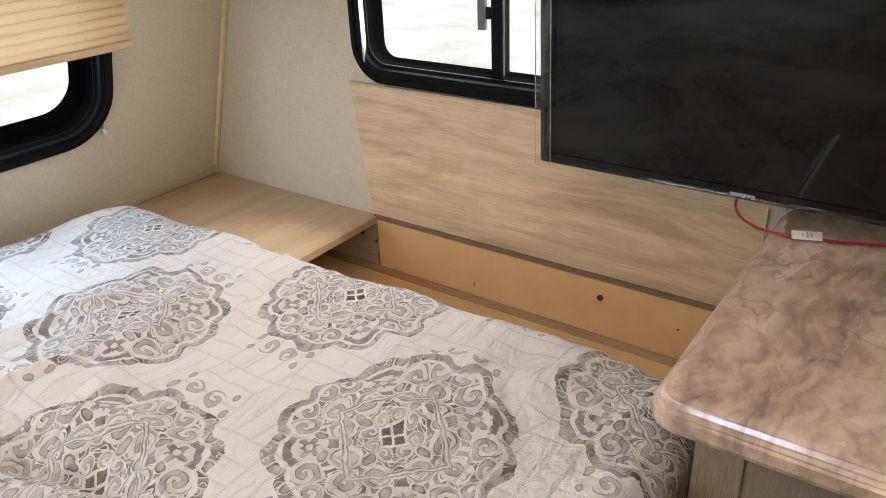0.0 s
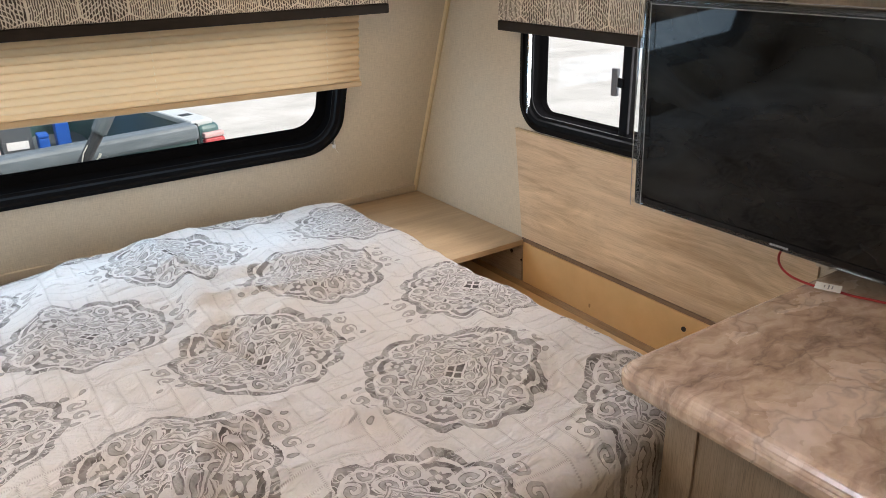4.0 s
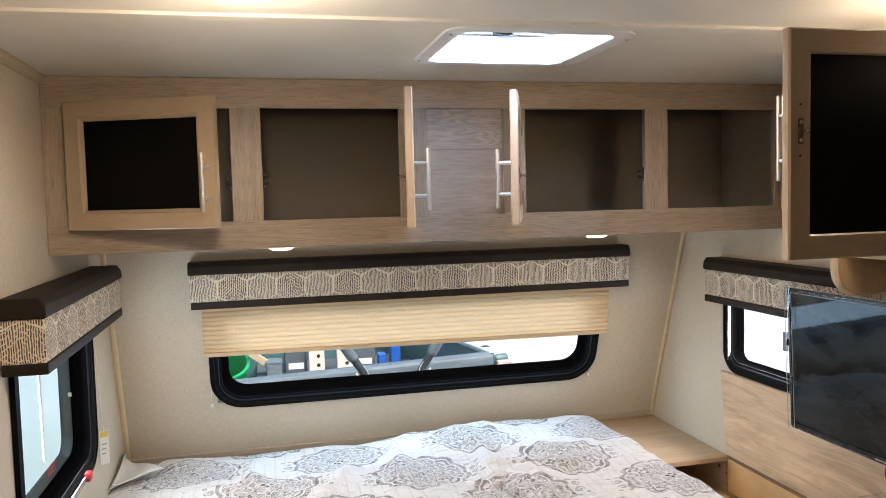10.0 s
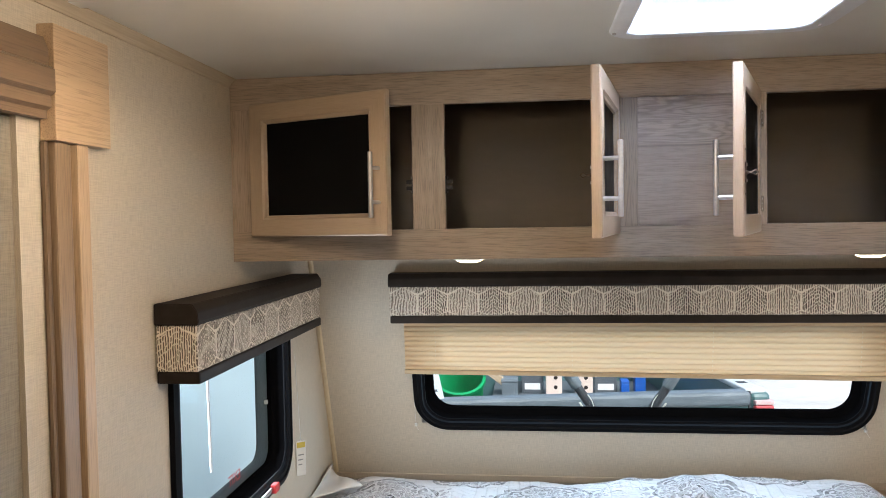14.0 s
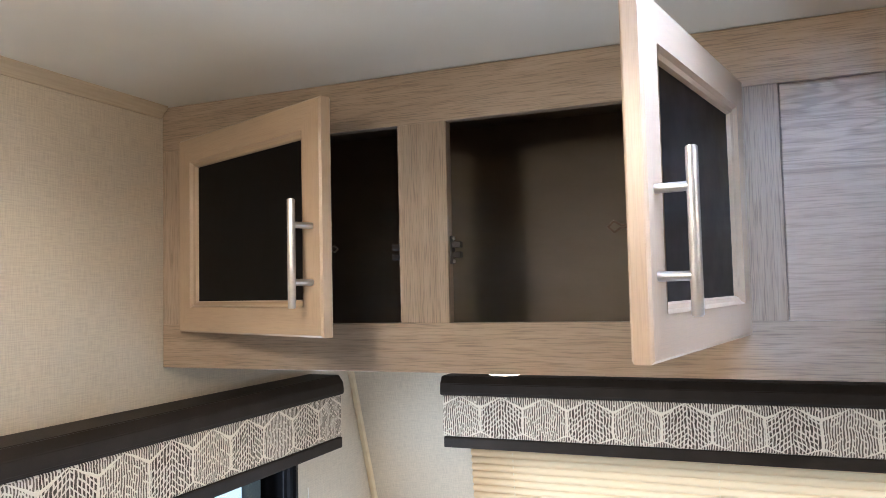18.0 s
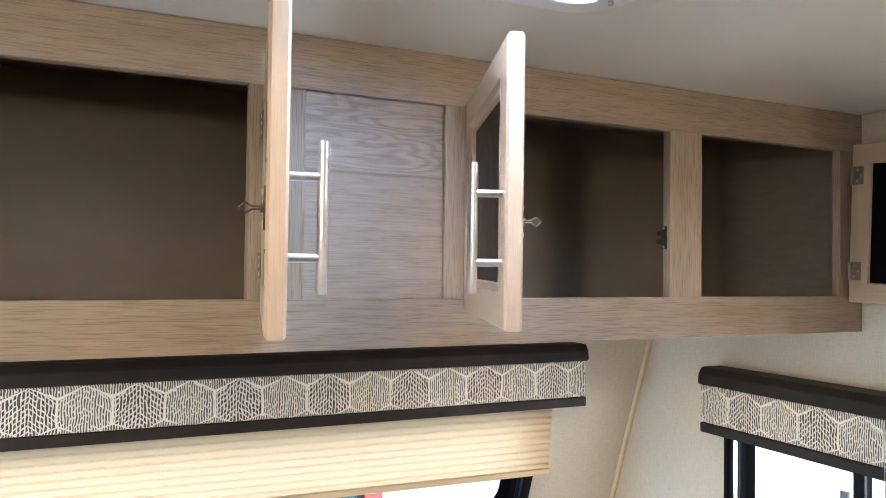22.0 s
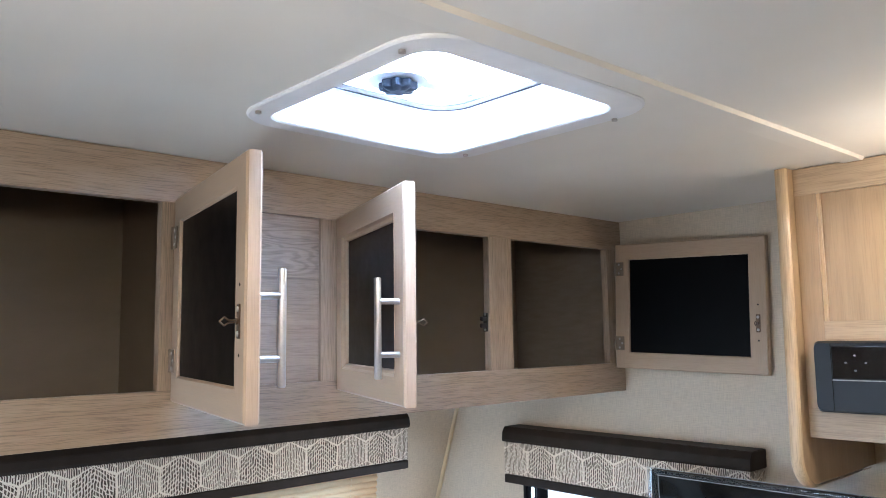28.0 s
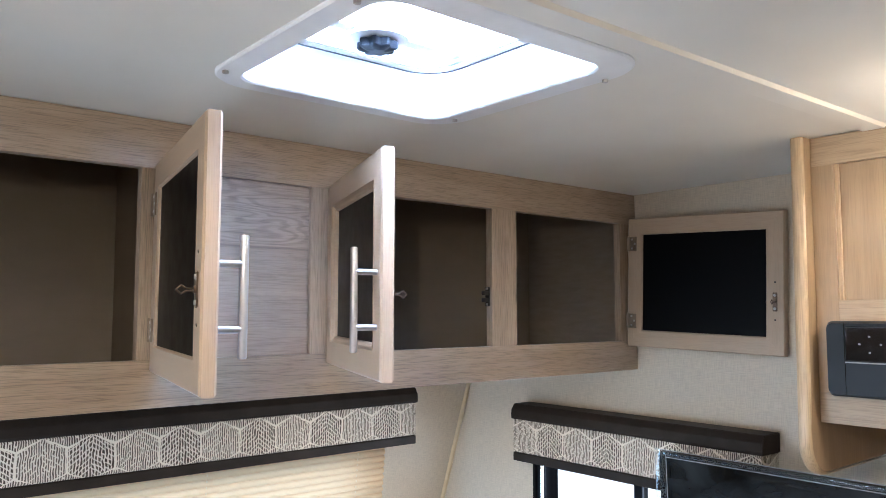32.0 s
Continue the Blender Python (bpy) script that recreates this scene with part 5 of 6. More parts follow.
# ---- slide-out fascia on the left wall ----
fa = thing("slide_out_fascia", (LEFT, 0.2, 0.0), "light wood fascia trim framing the slide-out opening", "trim")
part("corner_block", box((0.001, -0.055, 1.757), (0.030, 0.105, 1.944), 0.002), trim_h, fa, "light wood corner block")
for nm, y0, y1, dp, mt, lab in (("casing_reveal", -0.058, -0.046, 0.010, trim_v, "dark grooved casing edge"), ("casing_flat", -0.0435, 0.000, 0.019, trim_m, "brown wood casing flat"), ("casing_groove", 0.0005, 0.0095, 0.009, trim_v, "dark groove between the casing bands"),
                           ("casing_bead", 0.010, 0.044, 0.024, trim_l, "lighter raised casing band"), ("casing_edge", 0.0445, 0.065, 0.011, trim_v, "dark casing edge")):
    part(nm, box((0.001, y0, 0.0), (dp, y1, 1.757), 0.0035, 2), mt, fa, lab)
prof2 = [(0.001, 1.79), (0.02, 1.79), (0.02, 1.803), (0.028, 1.808), (0.028, 1.826), (0.036, 1.832), (0.036, 1.868), (0.026, 1.874), (0.026, 1.90), (0.018, 1.92), (0.001, 1.92)]
bm = bmesh.new()
lo = [bm.verts.new((p, -2.5, q)) for p, q in prof2]
hi = [bm.verts.new((p, -0.062, q)) for p, q in prof2]
bm.faces.new(lo)
bm.faces.new(hi)
for i in range(len(prof2)):
    j = (i + 1) % len(prof2)
    bm.faces.new((lo[i], lo[j], hi[j], hi[i]))
part("header", bm, header_wood, fa, "moulded brown wood header")
part("jamb_strip", box((-0.039, -0.085, 0), (-0.003, -0.059, 1.789), 0.002), slide_vinyl, fa, "pale linen-covered edge strip")
part("jamb_panel", box((-0.039, -0.62, 0), (-0.010, -0.0855, 1.789), 0.002), shaded_jamb_linen, fa, "grey-beige linen-covered end panel of the slide-out, toned down for shade")

# ---- television on its bracket ----
tv = thing("television", (1.012, 0.405, 0.897), "black flat television still wrapped in clear film", "television", m=Matrix.Translation((1.022, 0.405, 0.897)) @ Matrix.Rotation(radians(-2.2), 4, "Y"))
part("back_shell", box((0.006, -0.355, 0.012), (0.045, 0.355, 0.436), 0.012, 3), bezel_mat, tv, "black plastic back")
bm = bmesh.new()
def yz(v0, v1, w0, w1, r):
    return rounded(v0, w0, v1, w1, r, 3)
outer = [[(xx, p, q) for p, q in yz(-0.366 + d, 0.366 - d, d, 0.446 - d, 0.006)] for xx, d in ((0.012, 0.0), (0.0, 0.0), (-0.006, 0.002))]
inner = [[(xx, p, q) for p, q in yz(-0.356, 0.356, 0.020, 0.436, 0.002)] for xx in (-0.006, -0.002)]
ring(bm, outer + inner)
part("bezel", bm, bezel_mat, tv, "thin black bezel")
part("screen", box((-0.003, -0.358, 0.018), (0.004, 0.358, 0.438)), screen_mat, tv, "glossy black screen with a hazy film")
for i in range(6):
    part("logo_bar", box((-0.0072, 0.018 - i * 0.0066, 0.0075), (-0.0062, 0.0228 - i * 0.0066, 0.0118)), logo_mat, tv)
# wrapping film bunched along the edges
def film_strip(a, b, w, normal, name="film_edge"):
    bm = bmesh.new()
    a, b, normal = Vector(a), Vector(b), Vector(normal)
    prev = None
    n = 160
    for i in range(n + 1):
        p = a.lerp(b, i / n)
        loop = []
        for k in range(4):
            c = Vector((p.y * 7 + k * 0.6, p.z * 7, w * 90))
            lift = (0.0, 0.0025, 0.0022, 0.0)[k] + 0.0004 * noise.noise(c)
            q = p + normal * (w * k / 3 + 0.0008 * noise.noise(c * 1.7)) + Vector((-0.005 - lift, 0, 0))
            loop.append(bm.verts.new(q))
        if prev:
            for k in range(3):
                bm.faces.new((prev[k], prev[k + 1], loop[k + 1], loop[k]))
        prev = loop
    return part(name, bm, film_mat, tv, "clear plastic film wrapped round the edge", True)


film_strip((-0.006, 0.371, -0.004), (-0.006, 0.371, 0.45), 0.030, (0, -1, 0))
film_strip((-0.006, -0.366, 0.45), (-0.006, 0.372, 0.45), 0.016, (0, 0, -1))
film_strip((-0.004, -0.366, 0.0015), (-0.004, 0.366, 0.0015), 0.010, (0, 0, 1))
bm = bmesh.new()
for a, b in (((-0.011, 0.3715, -0.004), (-0.011, 0.3715, 0.45)), ((-0.011, 0.342, 0.0), (-0.011, 0.342, 0.436)), ((-0.011, -0.366, 0.4505), (-0.011, 0.372, 0.4505)), ((-0.011, -0.366, 0.434), (-0.011, 0.345, 0.434))):
    add_rod(bm, a, b, 0.0009, 6)
part("film_fold", bm, film_fold, tv, "pale fold in the film")
part("wall_bracket", box((0.045, -0.10, 0.10), (0.1262, 0.10, 0.32), 0.004), bezel_mat, tv, "black mounting bracket")

# ---- wood board, shelf, storage box ----
bd = prism([(0.392, 0.622), (1.303, 0.622), (1.342, 0.944), (0.392, 0.948)], "x", RIGHT - 0.008, RIGHT - 0.001)
solo("wall_board", bd, board_wood, "wood-grain board on the wall below the window", "panel", smooth=False)
solo("trim_board_cap", prism([(0.392, 0.948), (1.342, 0.944), (1.342, 0.949), (0.392, 0.953)], "x", RIGHT - 0.009, RIGHT - 0.001), band_wood, "pale cap edge on the wood board", "trim", "structure")
solo("trim_board_foot", box((RIGHT - 0.012, 0.36, 0.610), (RIGHT - 0.001, 1.30, 0.6215), 0.002), wood("dark_foot_strip", (0.24, 0.15, 0.092), (0.16, 0.098, 0.06), "y", 0.5), "dark strip at the foot of the board", "trim", "structure")
solo("wall_post", box((RIGHT - 0.03, 0.36, 0.846), (RIGHT - 0.001, 0.388, 0.93), 0.002), wall_vinyl, "short beige post beside the board", "trim", "structure")

sh = thing("corner_shelf", (RIGHT, 1.291, 0.60), "wood-grain corner shelf over the bed's storage box", "shelf")
y_in = front_y(0.612) - 1.291
part("shelf_board", box((-0.345, 0.0, 0.0), (-0.0015, y_in - 0.010, 0.017), 0.0012), shelf_wood, sh, "wood-grain shelf board")
part("support_panel", box((-0.335, 0.02, -0.129), (-0.320, y_in - 0.02, 0.0)), wood_d, sh)
part("side_cleat", box((-0.014, 0.005, -0.127), (-0.0015, y_in - 0.02, 0.0)), wood_d, sh, "wood side panel with a dark hole")
part("peg_hole", rod((-0.016, 0.05, -0.035), (-0.0135, 0.05, -0.035), 0.006, 12), hole_mat, sh)

base = thing("storage_platform", (0, 0.345, 0.0), "tan fibreboard platform with an open storage box beside the mattress", "platform")
part("platform_top", box((LEFT + 0.002, 0.0, 0.455), (RIGHT - 0.002, front_y(0.47) - 0.345 - 0.004, 0.47), 0.001, 1), mdf, base, "tan fibreboard platform")
part("front_board", box((LEFT + 0.002, 0.0, 0.0), (0.62, 0.018, 0.455), 0.001, 1), wood_h, base)
part("box_side", box((RIGHT - 0.014, 0.015, 0.4705), (RIGHT - 0.002, 0.944, 0.6095), 0.001, 1), mdf, base, "tan fibreboard box side")
part("box_floor_strip", prism([(RIGHT - 0.03, 0.4705), (RIGHT - 0.0145, 0.4705), (RIGHT - 0.0145, 0.482), (RIGHT - 0.019, 0.482)], "y", 0.015, 1.44), wood("brown_floor_strip", (0.40, 0.25, 0.115), (0.30, 0.18, 0.08), "y", 0.5), base)
part("box_end", box((0.80, 0.0, 0.4705), (RIGHT - 0.015, 0.014, 0.6095), 0.001, 1), mdf, base)
for hy, hz, rr in ((0.688 - 0.345, 0.572, 0.0065), (0.95, 0.55, 0.003), (0.52 - 0.345, 0.55, 0.002)):
    part("screw_hole", rod((RIGHT - 0.0165, hy, hz), (RIGHT - 0.0135, hy, hz), rr, 12), hole_mat, base)
part("chip_mark", box((RIGHT - 0.0148, 0.655, 0.505), (RIGHT - 0.0138, 0.661, 0.516)), mat("raw_chip", (0.35, 0.22, 0.1), 0.8), base)

# ---- mattress and quilt ----
MX0, MX1, MY0, MY1 = LEFT + 0.006, 0.802, 0.352, 1.835
solo("mattress", box((MX0 + 0.01, MY0 + 0.02, 0.4705), (MX1 - 0.03, MY1 - 0.05, 0.645), 0.04, 4), mat("white_mattress_ticking", (0.7, 0.69, 0.67), 0.9), "white mattress under the quilt", "mattress", smooth=True)


# folds: from (x, y) to (x, y), half width, height
FOLDS = ((0.19, 1.75, 0.12, 1.10, 0.030, 0.020), (-0.02, 1.79, -0.21, 1.16, 0.040, 0.016), (0.14, 1.19, 0.17, 0.85, 0.028, -0.020), (0.20, 1.19, 0.27, 0.90, 0.026, 0.018),
         (0.20, 0.72, 0.30, 0.52, 0.022, 0.016), (0.42, 0.86, 0.57, 0.57, 0.030, 0.013), (0.50, 0.53, 0.70, 0.63, 0.020, -0.014), (0.02, 1.02, 0.15, 1.17, 0.022, 0.014),
         (0.66, 0.92, 0.62, 0.58, 0.024, 0.012), (-0.30, 1.60, -0.42, 1.10, 0.035, 0.014), (-0.62, 1.70, -0.70, 1.20, 0.04, 0.016), (0.36, 1.60, 0.46, 1.25, 0.03, 0.010), (-0.1, 0.62, 0.12, 0.78, 0.025, 0.018))


def folds(x, y):
    h = 0.0
    for x0, y0, x1, y1, w, a in FOLDS:
        dx, dy = x1 - x0, y1 - y0
        t = min(1.0, max(0.0, ((x - x0) * dx + (y - y0) * dy) / (dx * dx + dy * dy)))
        bend = 0.025 * math.sin(t * 5 + x0 * 9)
        d = math.hypot(x - x0 - t * dx + bend, y - y0 - t * dy)
        h += 1.5 * a * math.exp(-(d / w) ** 2) * (0.35 + 0.65 * math.sin(math.pi * t))
    return h


def quilt_height(x, y):
    """Soft lumps, folds and the dip towards the left end."""
    p = Vector((x * 1.7, y * 1.7, 0.3))
    h = 0.679 + 0.022 * noise.noise(p) + 0.010 * noise.noise(p * 2.7)
    h += 0.0045 * noise.noise(Vector((x * 9, y * 9, 1.0))) + 0.002 * noise.noise(Vector((x * 22, y * 22, 4.0)))
    h += 0.030 * math.exp(-((x - 0.08) / 0.2) ** 2 - ((y - 1.62) / 0.14) ** 2)
    h -= 0.020 * math.exp(-((x - 0.66) / 0.22) ** 2 - ((y - 1.68) / 0.22) ** 2)
    h += 0.016 * math.exp(-((x * 0.8 + y * 0.6 - 0.92) / 0.05) ** 2) * math.exp(-((x - 0.25) / 0.25) ** 2)
    h -= 0.022 * max(0.0, -x - 0.45) / 0.7
    h -= 0.014 * max(0.0, min(1.0, (y - 1.2) / 0.5))
    h -= 0.020 * max(0.0, min(1.0, (y - 1.15) / 0.45)) * max(0.0, min(1.0, (0.45 - x) / 0.5))
    h += 0.010 * math.exp(-((x - 0.78) / 0.15) ** 2 - ((y - 0.85) / 0.35) ** 2)
    h += folds(x, y)
    # creases: ridges of a stretched field, gathered in places
    for k, (ca, sa) in enumerate(((0.86, 0.5), (0.3, -0.95), (0.97, -0.26))):
        u, v = x * ca + y * sa, y * ca - x * sa
        ridge = 1 - 2.6 * abs(noise.noise(Vector((u * 2.2, v * 7.5 + 0.6 * noise.noise(Vector((u * 5, v * 5, k))), k * 3.7))))
        gather = max(0.0, 0.25 + noise.noise(Vector((x * 2.0, y * 2.0, 7.0 + k))) + 0.7 * math.exp(-((x + 0.15) / 0.35) ** 2 - ((y - 0.5) / 0.25) ** 2))
        h += 0.026 * max(0.0, ridge) ** 1.3 * gather
    calm = max(0.0, min(1.0, (x - 0.42) / 0.3)) * max(0.0, min(1.0, (y - 0.75) / 0.25))
    return h + (0.686 + 0.06 * max(0.0, 0.95 - y) - h) * 0.75 * calm


bm = bmesh.new()
NX, NY = 290, 220
gridv = []
EX, EY = 0.055, 0.07
for j in range(NY + 1):
    line = []
    for i in range(NX + 1):
        sx = -0.10 + (1.26) * i / NX          # past 1 it hangs down the side of the bed
        sy = -0.10 + 1.17 * j / NY
        x = MX0 + (MX1 - MX0) * min(1.0, max(0.0, sx))
        y = MY0 + (MY1 - MY0) * min(1.0, max(0.0, sy))
        d = 0.0
        if sx > 1.0:
            d += (sx - 1.0) * 1.25
        if sx < 0.0:
            d += -sx * 0.35
        if sy > 1.0:
            d += (sy - 1.0) * 1.2
        if sy < 0.0:
            d += -sy * 1.5
        z = quilt_height(x, y) - d
        # roll the edges over
        ex = max(0.0, 1 - (MX1 - x) / EX)
        ey = max(0.0, 1 - (MY1 - y) / EY)
        ef = max(0.0, 1 - (y - MY0) / EX)
        z -= 0.028 * (ex ** 2 + ey ** 2 + ef ** 2)
        if ex > 0 and ey > 0:
            z -= 0.05 * ex * ey
            x -= 0.015 * ey * ex
            y -= 0.02 * ey * ex
        if sx > 1.0:
            x += 0.010 * math.sin(y * 23) * (sx - 1) * 8 + 0.012 * noise.noise(Vector((y * 6, 0, 2))) + 0.006 * (sx - 1) / 0.16
        else:
            x += 0.012 * noise.noise(Vector((y * 6, 0, 2))) * max(0.0, 1 - (1 - sx) / 0.2)
        if sy >= 1.0 or ey > 0:
            y += 0.014 * noise.noise(Vector((x * 5, 3, 2))) * ey
            z += 0.016 * noise.noise(Vector((x * 4.5, 8, 2))) * ey
        z = max(z, 0.4735)
        line.append(bm.verts.new((x, y, z)))
    gridv.append(line)
for j in range(NY):
    for i in range(NX):
        bm.faces.new((gridv[j][i], gridv[j][i + 1], gridv[j + 1][i + 1], gridv[j + 1][i]))
q_ob = solo("quilt", bm, quilt_mat, "rumpled white quilt with grey medallions spread over the bed", "quilt", smooth=True)
so = q_ob.modifiers.new("thickness", "SOLIDIFY")
so.thickness, so.offset = 0.008, 1.0
# sheet corner folded by the wall
bm = bmesh.new()
prev = None
for i in range(15):
    t = i / 14
    loop = [bm.verts.new((LEFT + 0.010 + 0.16 * t * s + 0.006 * math.sin(t * 9 + s * 4), 1.815 - 0.30 * s * (1 - 0.4 * t) + 0.01 * math.sin(t * 7), 0.672 + 0.020 * (1 - s) * (1 - t) + 0.010 * math.sin(s * 5 + t * 4))) for s in [k / 10 for k in range(11)]]
    if prev:
        for k in range(10):
            bm.faces.new((prev[k], prev[k + 1], loop[k + 1], loop[k]))
    prev = loop
ob = solo("bed_sheet", bm, mat("pale_cotton_sheet", (0.66, 0.62, 0.57), 0.9), "pale cotton sheet corner folded over by the wall", "sheet", smooth=True)
so = ob.modifiers.new("thickness", "SOLIDIFY")
so.thickness = 0.004

# ---- counter ----
ct = thing("base_cabinet", (RIGHT, 0.33, 0.0), "greige wood base cabinet under the worktop", "cabinet")
part("side_panel", box((-0.515, -1.2, 0.0), (-0.001, 0.0, 0.803), 0.001, 1), wood_v, ct, "greige wood cabinet side")
part("corner_stile", box((-0.5205, -0.06, 0.06), (-0.5152, 0.001, 0.803), 0.001, 1), wood_v, ct)
part("side_rail", box((-0.5200, -1.2, 0.745), (-0.5152, -0.06, 0.803), 0.001, 1), wood_d, ct)
CX0, CY1 = 0.534, 0.370
bm = bmesh.new()
steps = ((0.010, 0.803), (0.002, 0.806), (0.0, 0.812), (0.0, 0.822), (0.0, 0.826), (0.004, 0.8275), (0.004, 0.830), (0.007, 0.8335), (0.0075, 0.836), (0.0125, 0.8395), (0.0135, 0.8415), (0.021, 0.8445), (0.027, 0.845))
loops = []
for d, z in steps:
    pts = [(RIGHT - 0.001, CY1 - d, z)]
    R = 0.036
    for i in range(9):
        t = radians(90 + 90 * i / 8)
        pts.append((CX0 + R + (R - d) * math.cos(t), CY1 - R + (R - d) * math.sin(t), z))
    pts += [(CX0 + d, -0.9, z), (RIGHT - 0.001, -0.9, z)]
    loops.append([bm.verts.new(p) for p in pts])
for a_, b_ in zip(loops, loops[1:]):
    n = len(a_)
    for i in range(n):
        bm.faces.new((a_[i], a_[(i + 1) % n], b_[(i + 1) % n], b_[i]))
bm.faces.new(loops[0])
wt = thing("worktop", label="marbled brown laminate worktop with a rounded corner", category="worktop")
part("edge_moulding", bm, marble, wt, "ridged glossy edge of the worktop")
bm = bmesh.new()
bm.faces.new([bm.verts.new(p) for p in pts])
part("top_surface", bm, marble, wt)

# red cable with its tag under the television
cb = thing("red_cable", (1.05, 0.30, 0.847), "thin red cable with a white paper tag on the worktop", "cable")
part("wire", tube([(0.015, 0.115, 0.055), (0.005, 0.13, 0.035), (-0.012, 0.118, 0.014), (-0.026, 0.085, 0.005), (-0.03, 0.05, 0.004), (-0.026, 0.02, 0.0035), (-0.014, -0.012, 0.003), (-0.012, -0.035, 0.003), (-0.002, -0.055, 0.003), (0.012, -0.10, 0.003), (0.02, -0.14, 0.003)], 0.0024), red_wire, cb, "red insulated wire", True)
tag_m = pose(-0.024, 0.008, 0.0085, 0, -22, 20)
part("tag", box((-0.009, -0.022, 0.0), (0.009, 0.022, 0.0012), 0.0005), label_white, cb, "white printed paper tag", m=tag_m)
for ty, tw in ((-0.008, 0.004), (-0.002, 0.006), (0.005, 0.003)):
    part("tag_print", box((-tw, ty, 0.0013), (tw, ty + 0.0022, 0.0016)), ink, cb, m=tag_m)

# hooks and cords on the walls
for sx in (-0.813, 0.79):
    hk = thing("cord_tie_down", (sx, front_y(0.855) - 0.004, 0.855), "small clear cord tie-down screwed to the wall", "fitting", "cord tie-downs")
    part("clip", box((-0.005, -0.006, -0.006), (0.005, 0.003, 0.006), 0.002), label_white, hk)
    part("cord", rod((0, -0.002, 0.004), (0.0, -0.084, 0.235), 0.0008, 6), label_white, hk)
    part("loose_cord", rod((0, -0.004, -0.002), (0.012, -0.004, -0.024), 0.0008, 6), label_white, hk)
lk = thing("tag_cord", (LEFT + 0.004, 1.425, 0.99), "white paper tag hanging on a cord by the window", "tag")
turned = pose(0.012, 0.0, 0.0, 0, 0, -52)
part("tag", box((0.0, -0.016, -0.205), (0.0012, 0.016, -0.09)), label_white, lk, "white paper tag", m=turned)
part("tag_head", box((-0.0005, -0.014, -0.112), (0.0018, 0.014, -0.094)), label_yellow, lk, "yellow printed tag head", m=turned)
for k in range(3):
    part("tag_print", box((-0.0004, -0.010, -0.138 - 0.016 * k), (0.0016, 0.009 - 0.003 * k, -0.134 - 0.016 * k)), ink, lk, m=turned)
part("cord", rod((0.012, 0, -0.09), (0.004, -0.02, 0.2), 0.001, 6), label_white, lk)

# ---- outside ----
solo("ground", box((-90, -90, -0.80), (90, 90, -0.72)), gravel, "pale grey gravel yard", "ground", "structure")
nb = thing("neighbouring_trailer", (-2.05, 0.6, -0.72), "white sided trailer parked alongside", "trailer")
part("wall", box((-0.3, -5.0, 0.05), (0.0, 11.0, 3.4), 0.03), white_siding, nb, "smooth white siding")
part("skirt", box((-0.3, -5.0, 0.0), (0.004, 11.0, 0.12), 0.01), chrome, nb)

tk = thing("pickup_truck", label="teal-grey pickup truck with a loaded open bed", category="truck", m=pose(-0.04, 3.10, -0.715, 0, 0, 9.5))
TW = 0.87
part("tailgate", box((-TW + 0.03, 0.0, 0.72), (TW - 0.04, 0.06, 1.36), 0.012), truck_paint, tk, "teal-grey tailgate")
part("tailgate_cap", box((-TW + 0.02, -0.02, 1.315), (TW - 0.03, 0.085, 1.395), 0.03, 4), rail_plastic, tk, "weathered grey tailgate cap")
part("bed_side", box((-TW - 0.06, 0.0, 0.55), (-TW + 0.02, 2.0, 1.38), 0.03, 3), truck_paint, tk)
part("bed_side", box((TW - 0.03, 0.0, 0.55), (TW + 0.09, 2.0, 1.385), 0.045, 4), truck_paint, tk)
for sx in (1, -1):
    part("bed_rail", box((sx * TW - 0.05, 0.02, 1.372), (sx * TW + 0.06, 2.0, 1.402), 0.012, 3), pale_rail, tk, "pale bed side rail")
    part("stake_pocket", box((sx * TW - 0.025, 0.16, 1.4025), (sx * TW + 0.03, 0.21, 1.4045), 0.001, 1), bed_liner, tk, "dark stake pocket")
part("bed_floor", box((-TW, 0.05, 0.80), (TW, 2.0, 0.84)), bed_liner, tk, "black bed liner")
part("bed_front", box((-TW, 1.95, 0.80), (TW, 2.02, 1.40), 0.01), truck_paint, tk)
part("bumper", box((-TW - 0.05, -0.18, 0.45), (TW + 0.05, -0.02, 0.62), 0.03, 3), chrome, tk)
part("tail_light", box((TW - 0.012, -0.024, 1.0), (TW + 0.094, 0.09, 1.318), 0.016, 3), taillight_red, tk, "red tail light")
part("reverse_light", box((TW - 0.012, -0.022, 1.3195), (TW + 0.092, 0.08, 1.345), 0.008, 2), lens_pink, tk, "pale pink reversing lens")
part("body_gap", box((TW - 0.0385, -0.004, 0.75), (TW - 0.0305, 0.04, 1.392)), bed_liner, tk, "dark gap beside the tailgate")
part("tail_light", box((-TW - 0.058, -0.012, 0.98), (-TW + 0.018, 0.04, 1.30), 0.012), taillight_red, tk, "red tail light")
part("cab", box((-TW + 0.02, 2.05, 0.6), (TW - 0.02, 3.6, 1.95), 0.12, 4), truck_paint, tk)
part("rear_window", box((-0.6, 2.04, 1.42), (0.6, 2.052, 1.8), 0.004), screen_mat, tk)
for wx in (-TW - 0.02, TW - 0.2):
    part("wheel", rod((wx, 0.9, 0.36), (wx + 0.22, 0.9, 0.36), 0.36, 28, None, 0.03), bed_liner, tk)
hj = thing("hitch_stand", (0.02, 2.45, -0.72), "dark grey stand with two inclined struts before the truck", "stand")
part("post", rod((0, 0, 0.0), (0, 0, 1.34), 0.03, 16), strut_grey, hj)
part("foot", box((-0.12, -0.12, 0.0), (0.12, 0.12, 0.02), 0.004), strut_grey, hj)
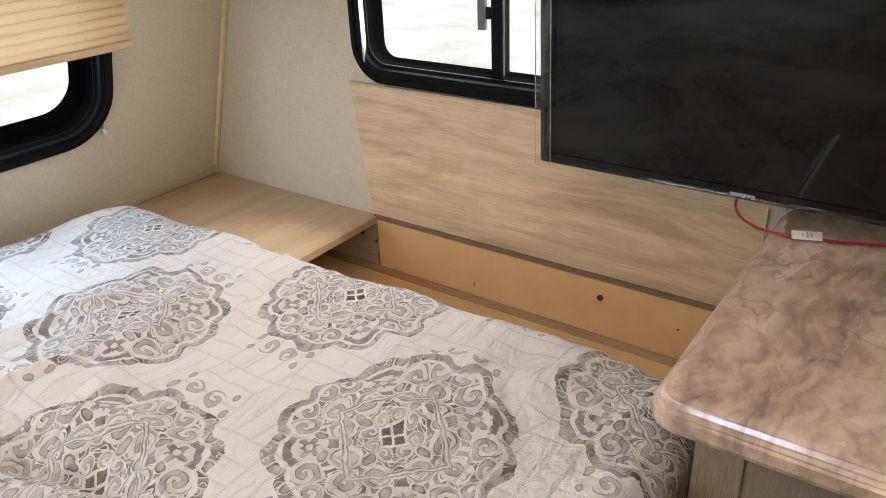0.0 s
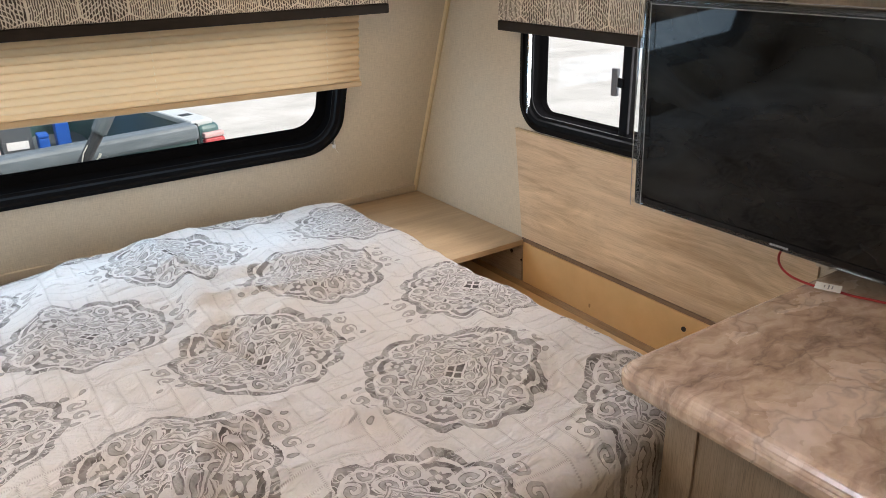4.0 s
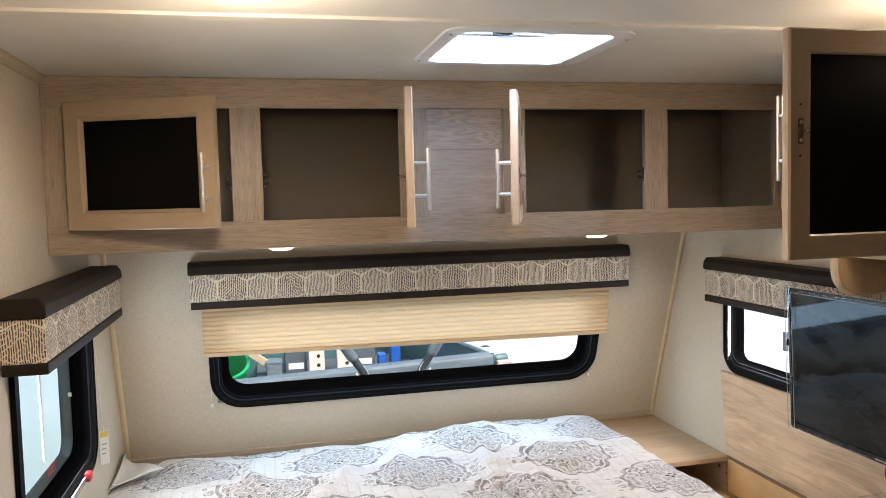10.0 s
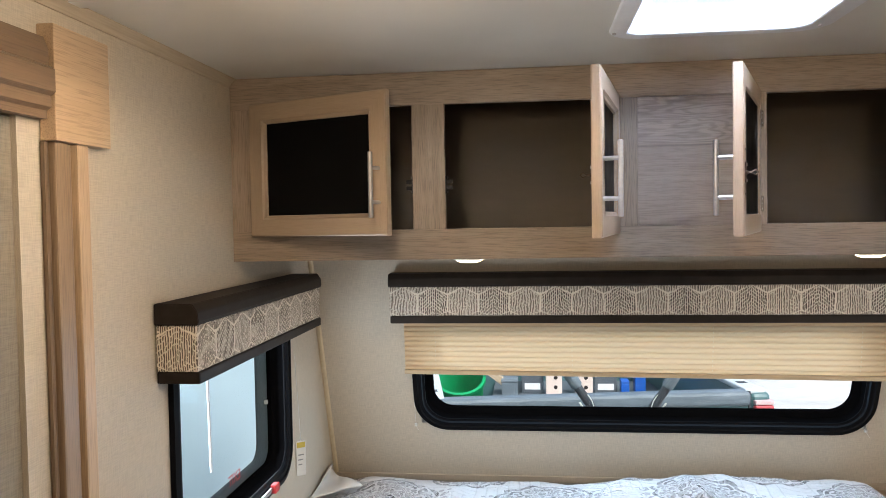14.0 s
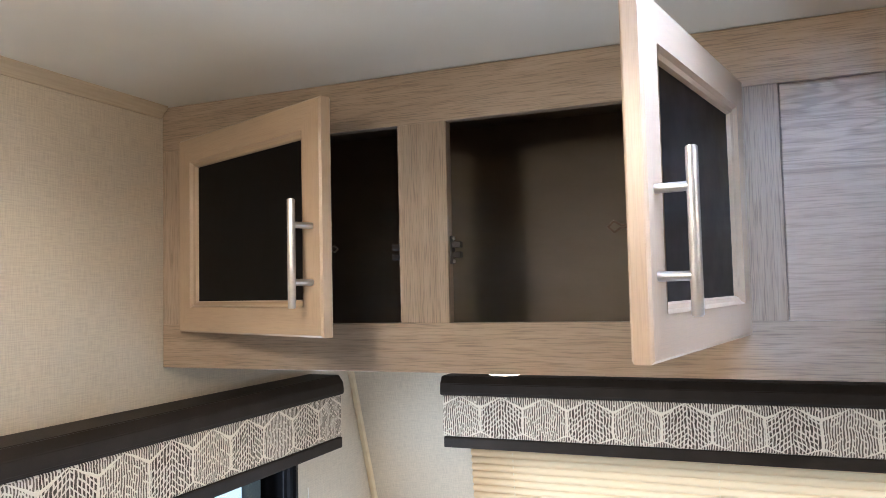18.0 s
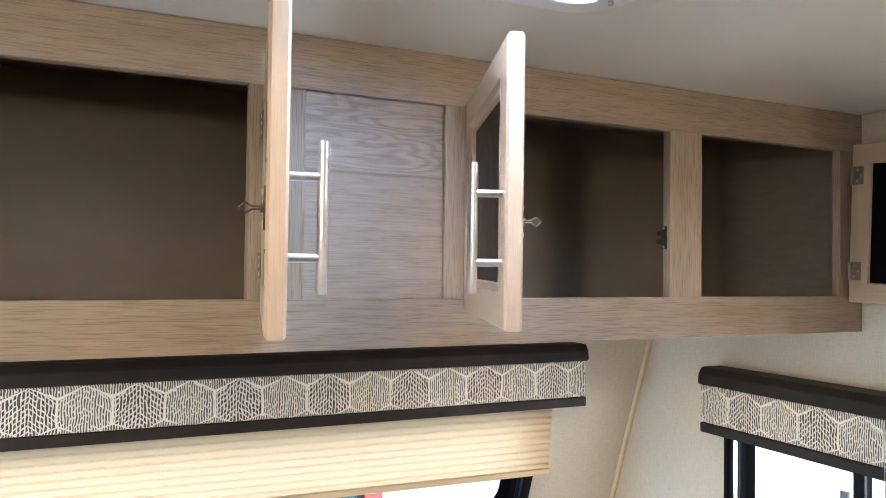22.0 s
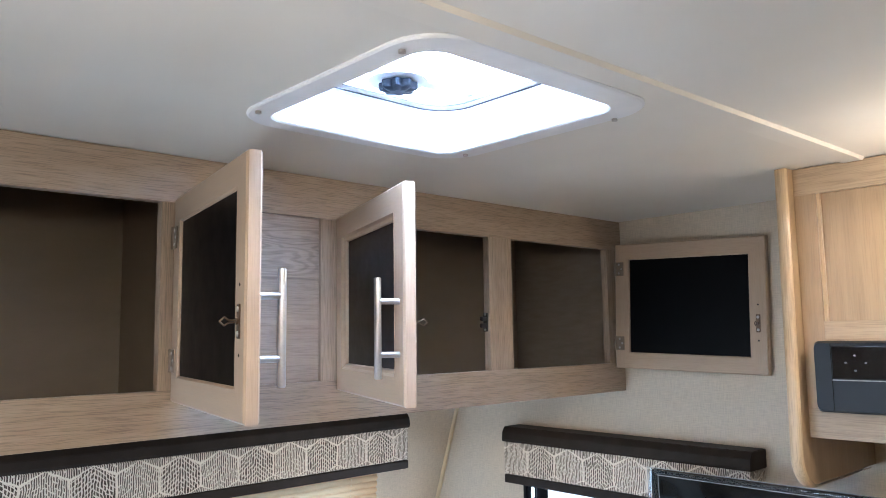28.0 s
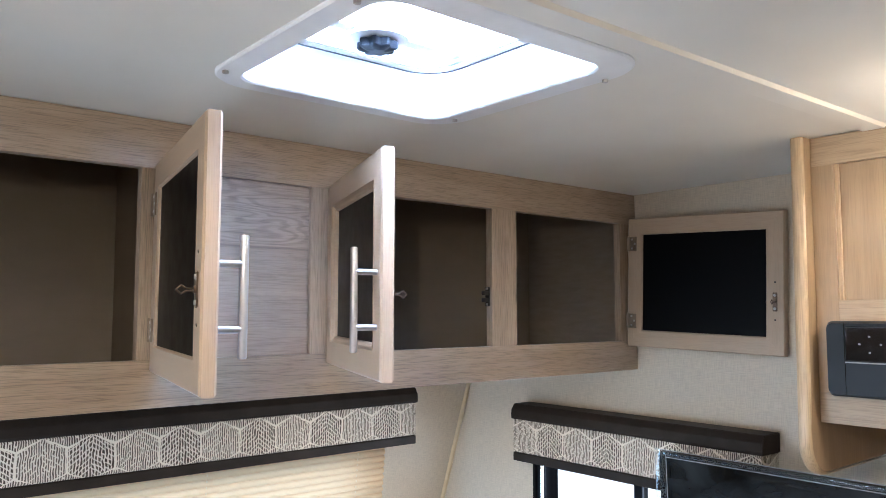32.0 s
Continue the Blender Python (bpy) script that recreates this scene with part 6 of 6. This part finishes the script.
for s in (-1, 1):
    part("strut", rod((s * 0.01, 0, 1.31), (s * 0.205, 0, 1.60), 0.020, 14), strut_grey, hj, "dark grey inclined strut")
    part("sleeve", rod((s * 0.195, 0, 1.585), (s * 0.36, 0, 1.84), 0.027, 16, None, 0.006), rail_plastic, hj, "thicker grey strut sleeve")
    bm = bmesh.new()
    add_rod(bm, (s * 0.188, -0.024, 1.521), (s * 0.180, -0.024, 1.508), 0.0045, 8)
    add_rod(bm, (s * 0.182, -0.024, 1.512), (s * 0.152, -0.024, 1.480), 0.0022, 8)
    add_rod(bm, (s * 0.152, -0.024, 1.556), (s * 0.134, -0.024, 1.530), 0.0022, 8)
    add_rod(bm, (s * 0.134, -0.024, 1.530), (s * 0.118, -0.024, 1.480), 0.0022, 8)
    part("strut_clip", bm, label_white, hj, "bright metal clip")
# load in the truck bed
bk = thing("green_bucket", label="bright green plastic tub tipped over in the truck bed", category="bucket", m=pose(-0.90, 4.78, -0.02, 30, 0, 0))
bm = rr_ring([(-0.001, -0.001, 0.001, 0.001, 0.001, 0.0), (-0.12, -0.12, 0.12, 0.12, 0.119, 0.0), (-0.17, -0.17, 0.17, 0.17, 0.169, 0.56), (-0.185, -0.185, 0.185, 0.185, 0.184, 0.56), (-0.185, -0.185, 0.185, 0.185, 0.184, 0.585), (-0.163, -0.163, 0.163, 0.163, 0.162, 0.585), (-0.112, -0.112, 0.112, 0.112, 0.111, 0.012)], 8)
part("tub", bm, green_plastic, bk, smooth=True)
crate = thing("load_crate", (-0.2, 4.55, 0.12), "black crate under the load in the truck bed", "crate")
part("body", box((-0.46, -0.28, 0), (0.72, 0.40, 0.22), 0.02), bed_liner, crate)
part("rim", box((-0.47, -0.29, 0.22), (0.73, 0.41, 0.25), 0.01), tool_grey, crate)
for nm, lo, hi, mt, lab in (
    ("tool_box", (-0.46, 4.5, 0.37), (-0.30, 4.8, 0.60), tool_grey, "dark grey tool box with a label in the truck bed"),
    ("battery_box", (0.06, 4.5, 0.37), (0.22, 4.75, 0.60), tool_grey, "dark battery box with a label in the truck bed"),
    ("wood_block", (-0.285, 4.45, 0.37), (-0.17, 4.5, 0.60), peach, "peach-coloured board with round holes in the truck bed"),
    ("wood_block", (-0.075, 4.45, 0.37), (0.045, 4.5, 0.60), peach, "peach-coloured board with round holes in the truck bed"),
    ("parts_box", (-0.60, 4.42, 0.37), (-0.485, 4.56, 0.485), rail_plastic, "pale grey box of parts in the truck bed"),
    ("blue_jug", (0.242, 4.45, 0.37), (0.30, 4.55, 0.475), blue_plastic, "small blue plastic jug in the truck bed"),
    ("blue_jug", (0.345, 4.50, 0.37), (0.42, 4.60, 0.56), blue_plastic, "tall blue plastic jug in the truck bed")):
    bx_ = thing(nm, ((lo[0] + hi[0]) / 2, (lo[1] + hi[1]) / 2, lo[2]), lab, "box")
    hx, hy, hz = (hi[0] - lo[0]) / 2, (hi[1] - lo[1]) / 2, hi[2] - lo[2]
    part("body", box((-hx, -hy, 0), (hx, hy, hz * 0.8), 0.008), mt, bx_)
    part("lid", box((-hx * 1.04, -hy * 1.02, hz * 0.8), (hx * 1.04, hy * 1.02, hz), 0.008), mt, bx_)
    if nm in ("tool_box", "battery_box"):
        part("label", box((-hx * 0.7, -hy - 0.004, 0.03), (hx * 0.7, -hy - 0.0005, 0.075)), white_plastic, bx_)
    if nm == "wood_block":
        for k in (0.25, 0.55):
            part("hole", rod((0.012, -hy - 0.002, hz * k), (0.012, -hy + 0.002, hz * k), 0.014, 16), hole_mat, bx_)
pl = thing("timber_plank", (-0.61, 4.5, 0.37), "pale timber plank leaning across the truck bed", "plank")
part("plank", box((-0.13, -0.025, -0.025), (0.13, 0.025, 0.025), 0.004), raw_wood, pl, m=pose(0, 0, 0.10, 0, 37, 0))
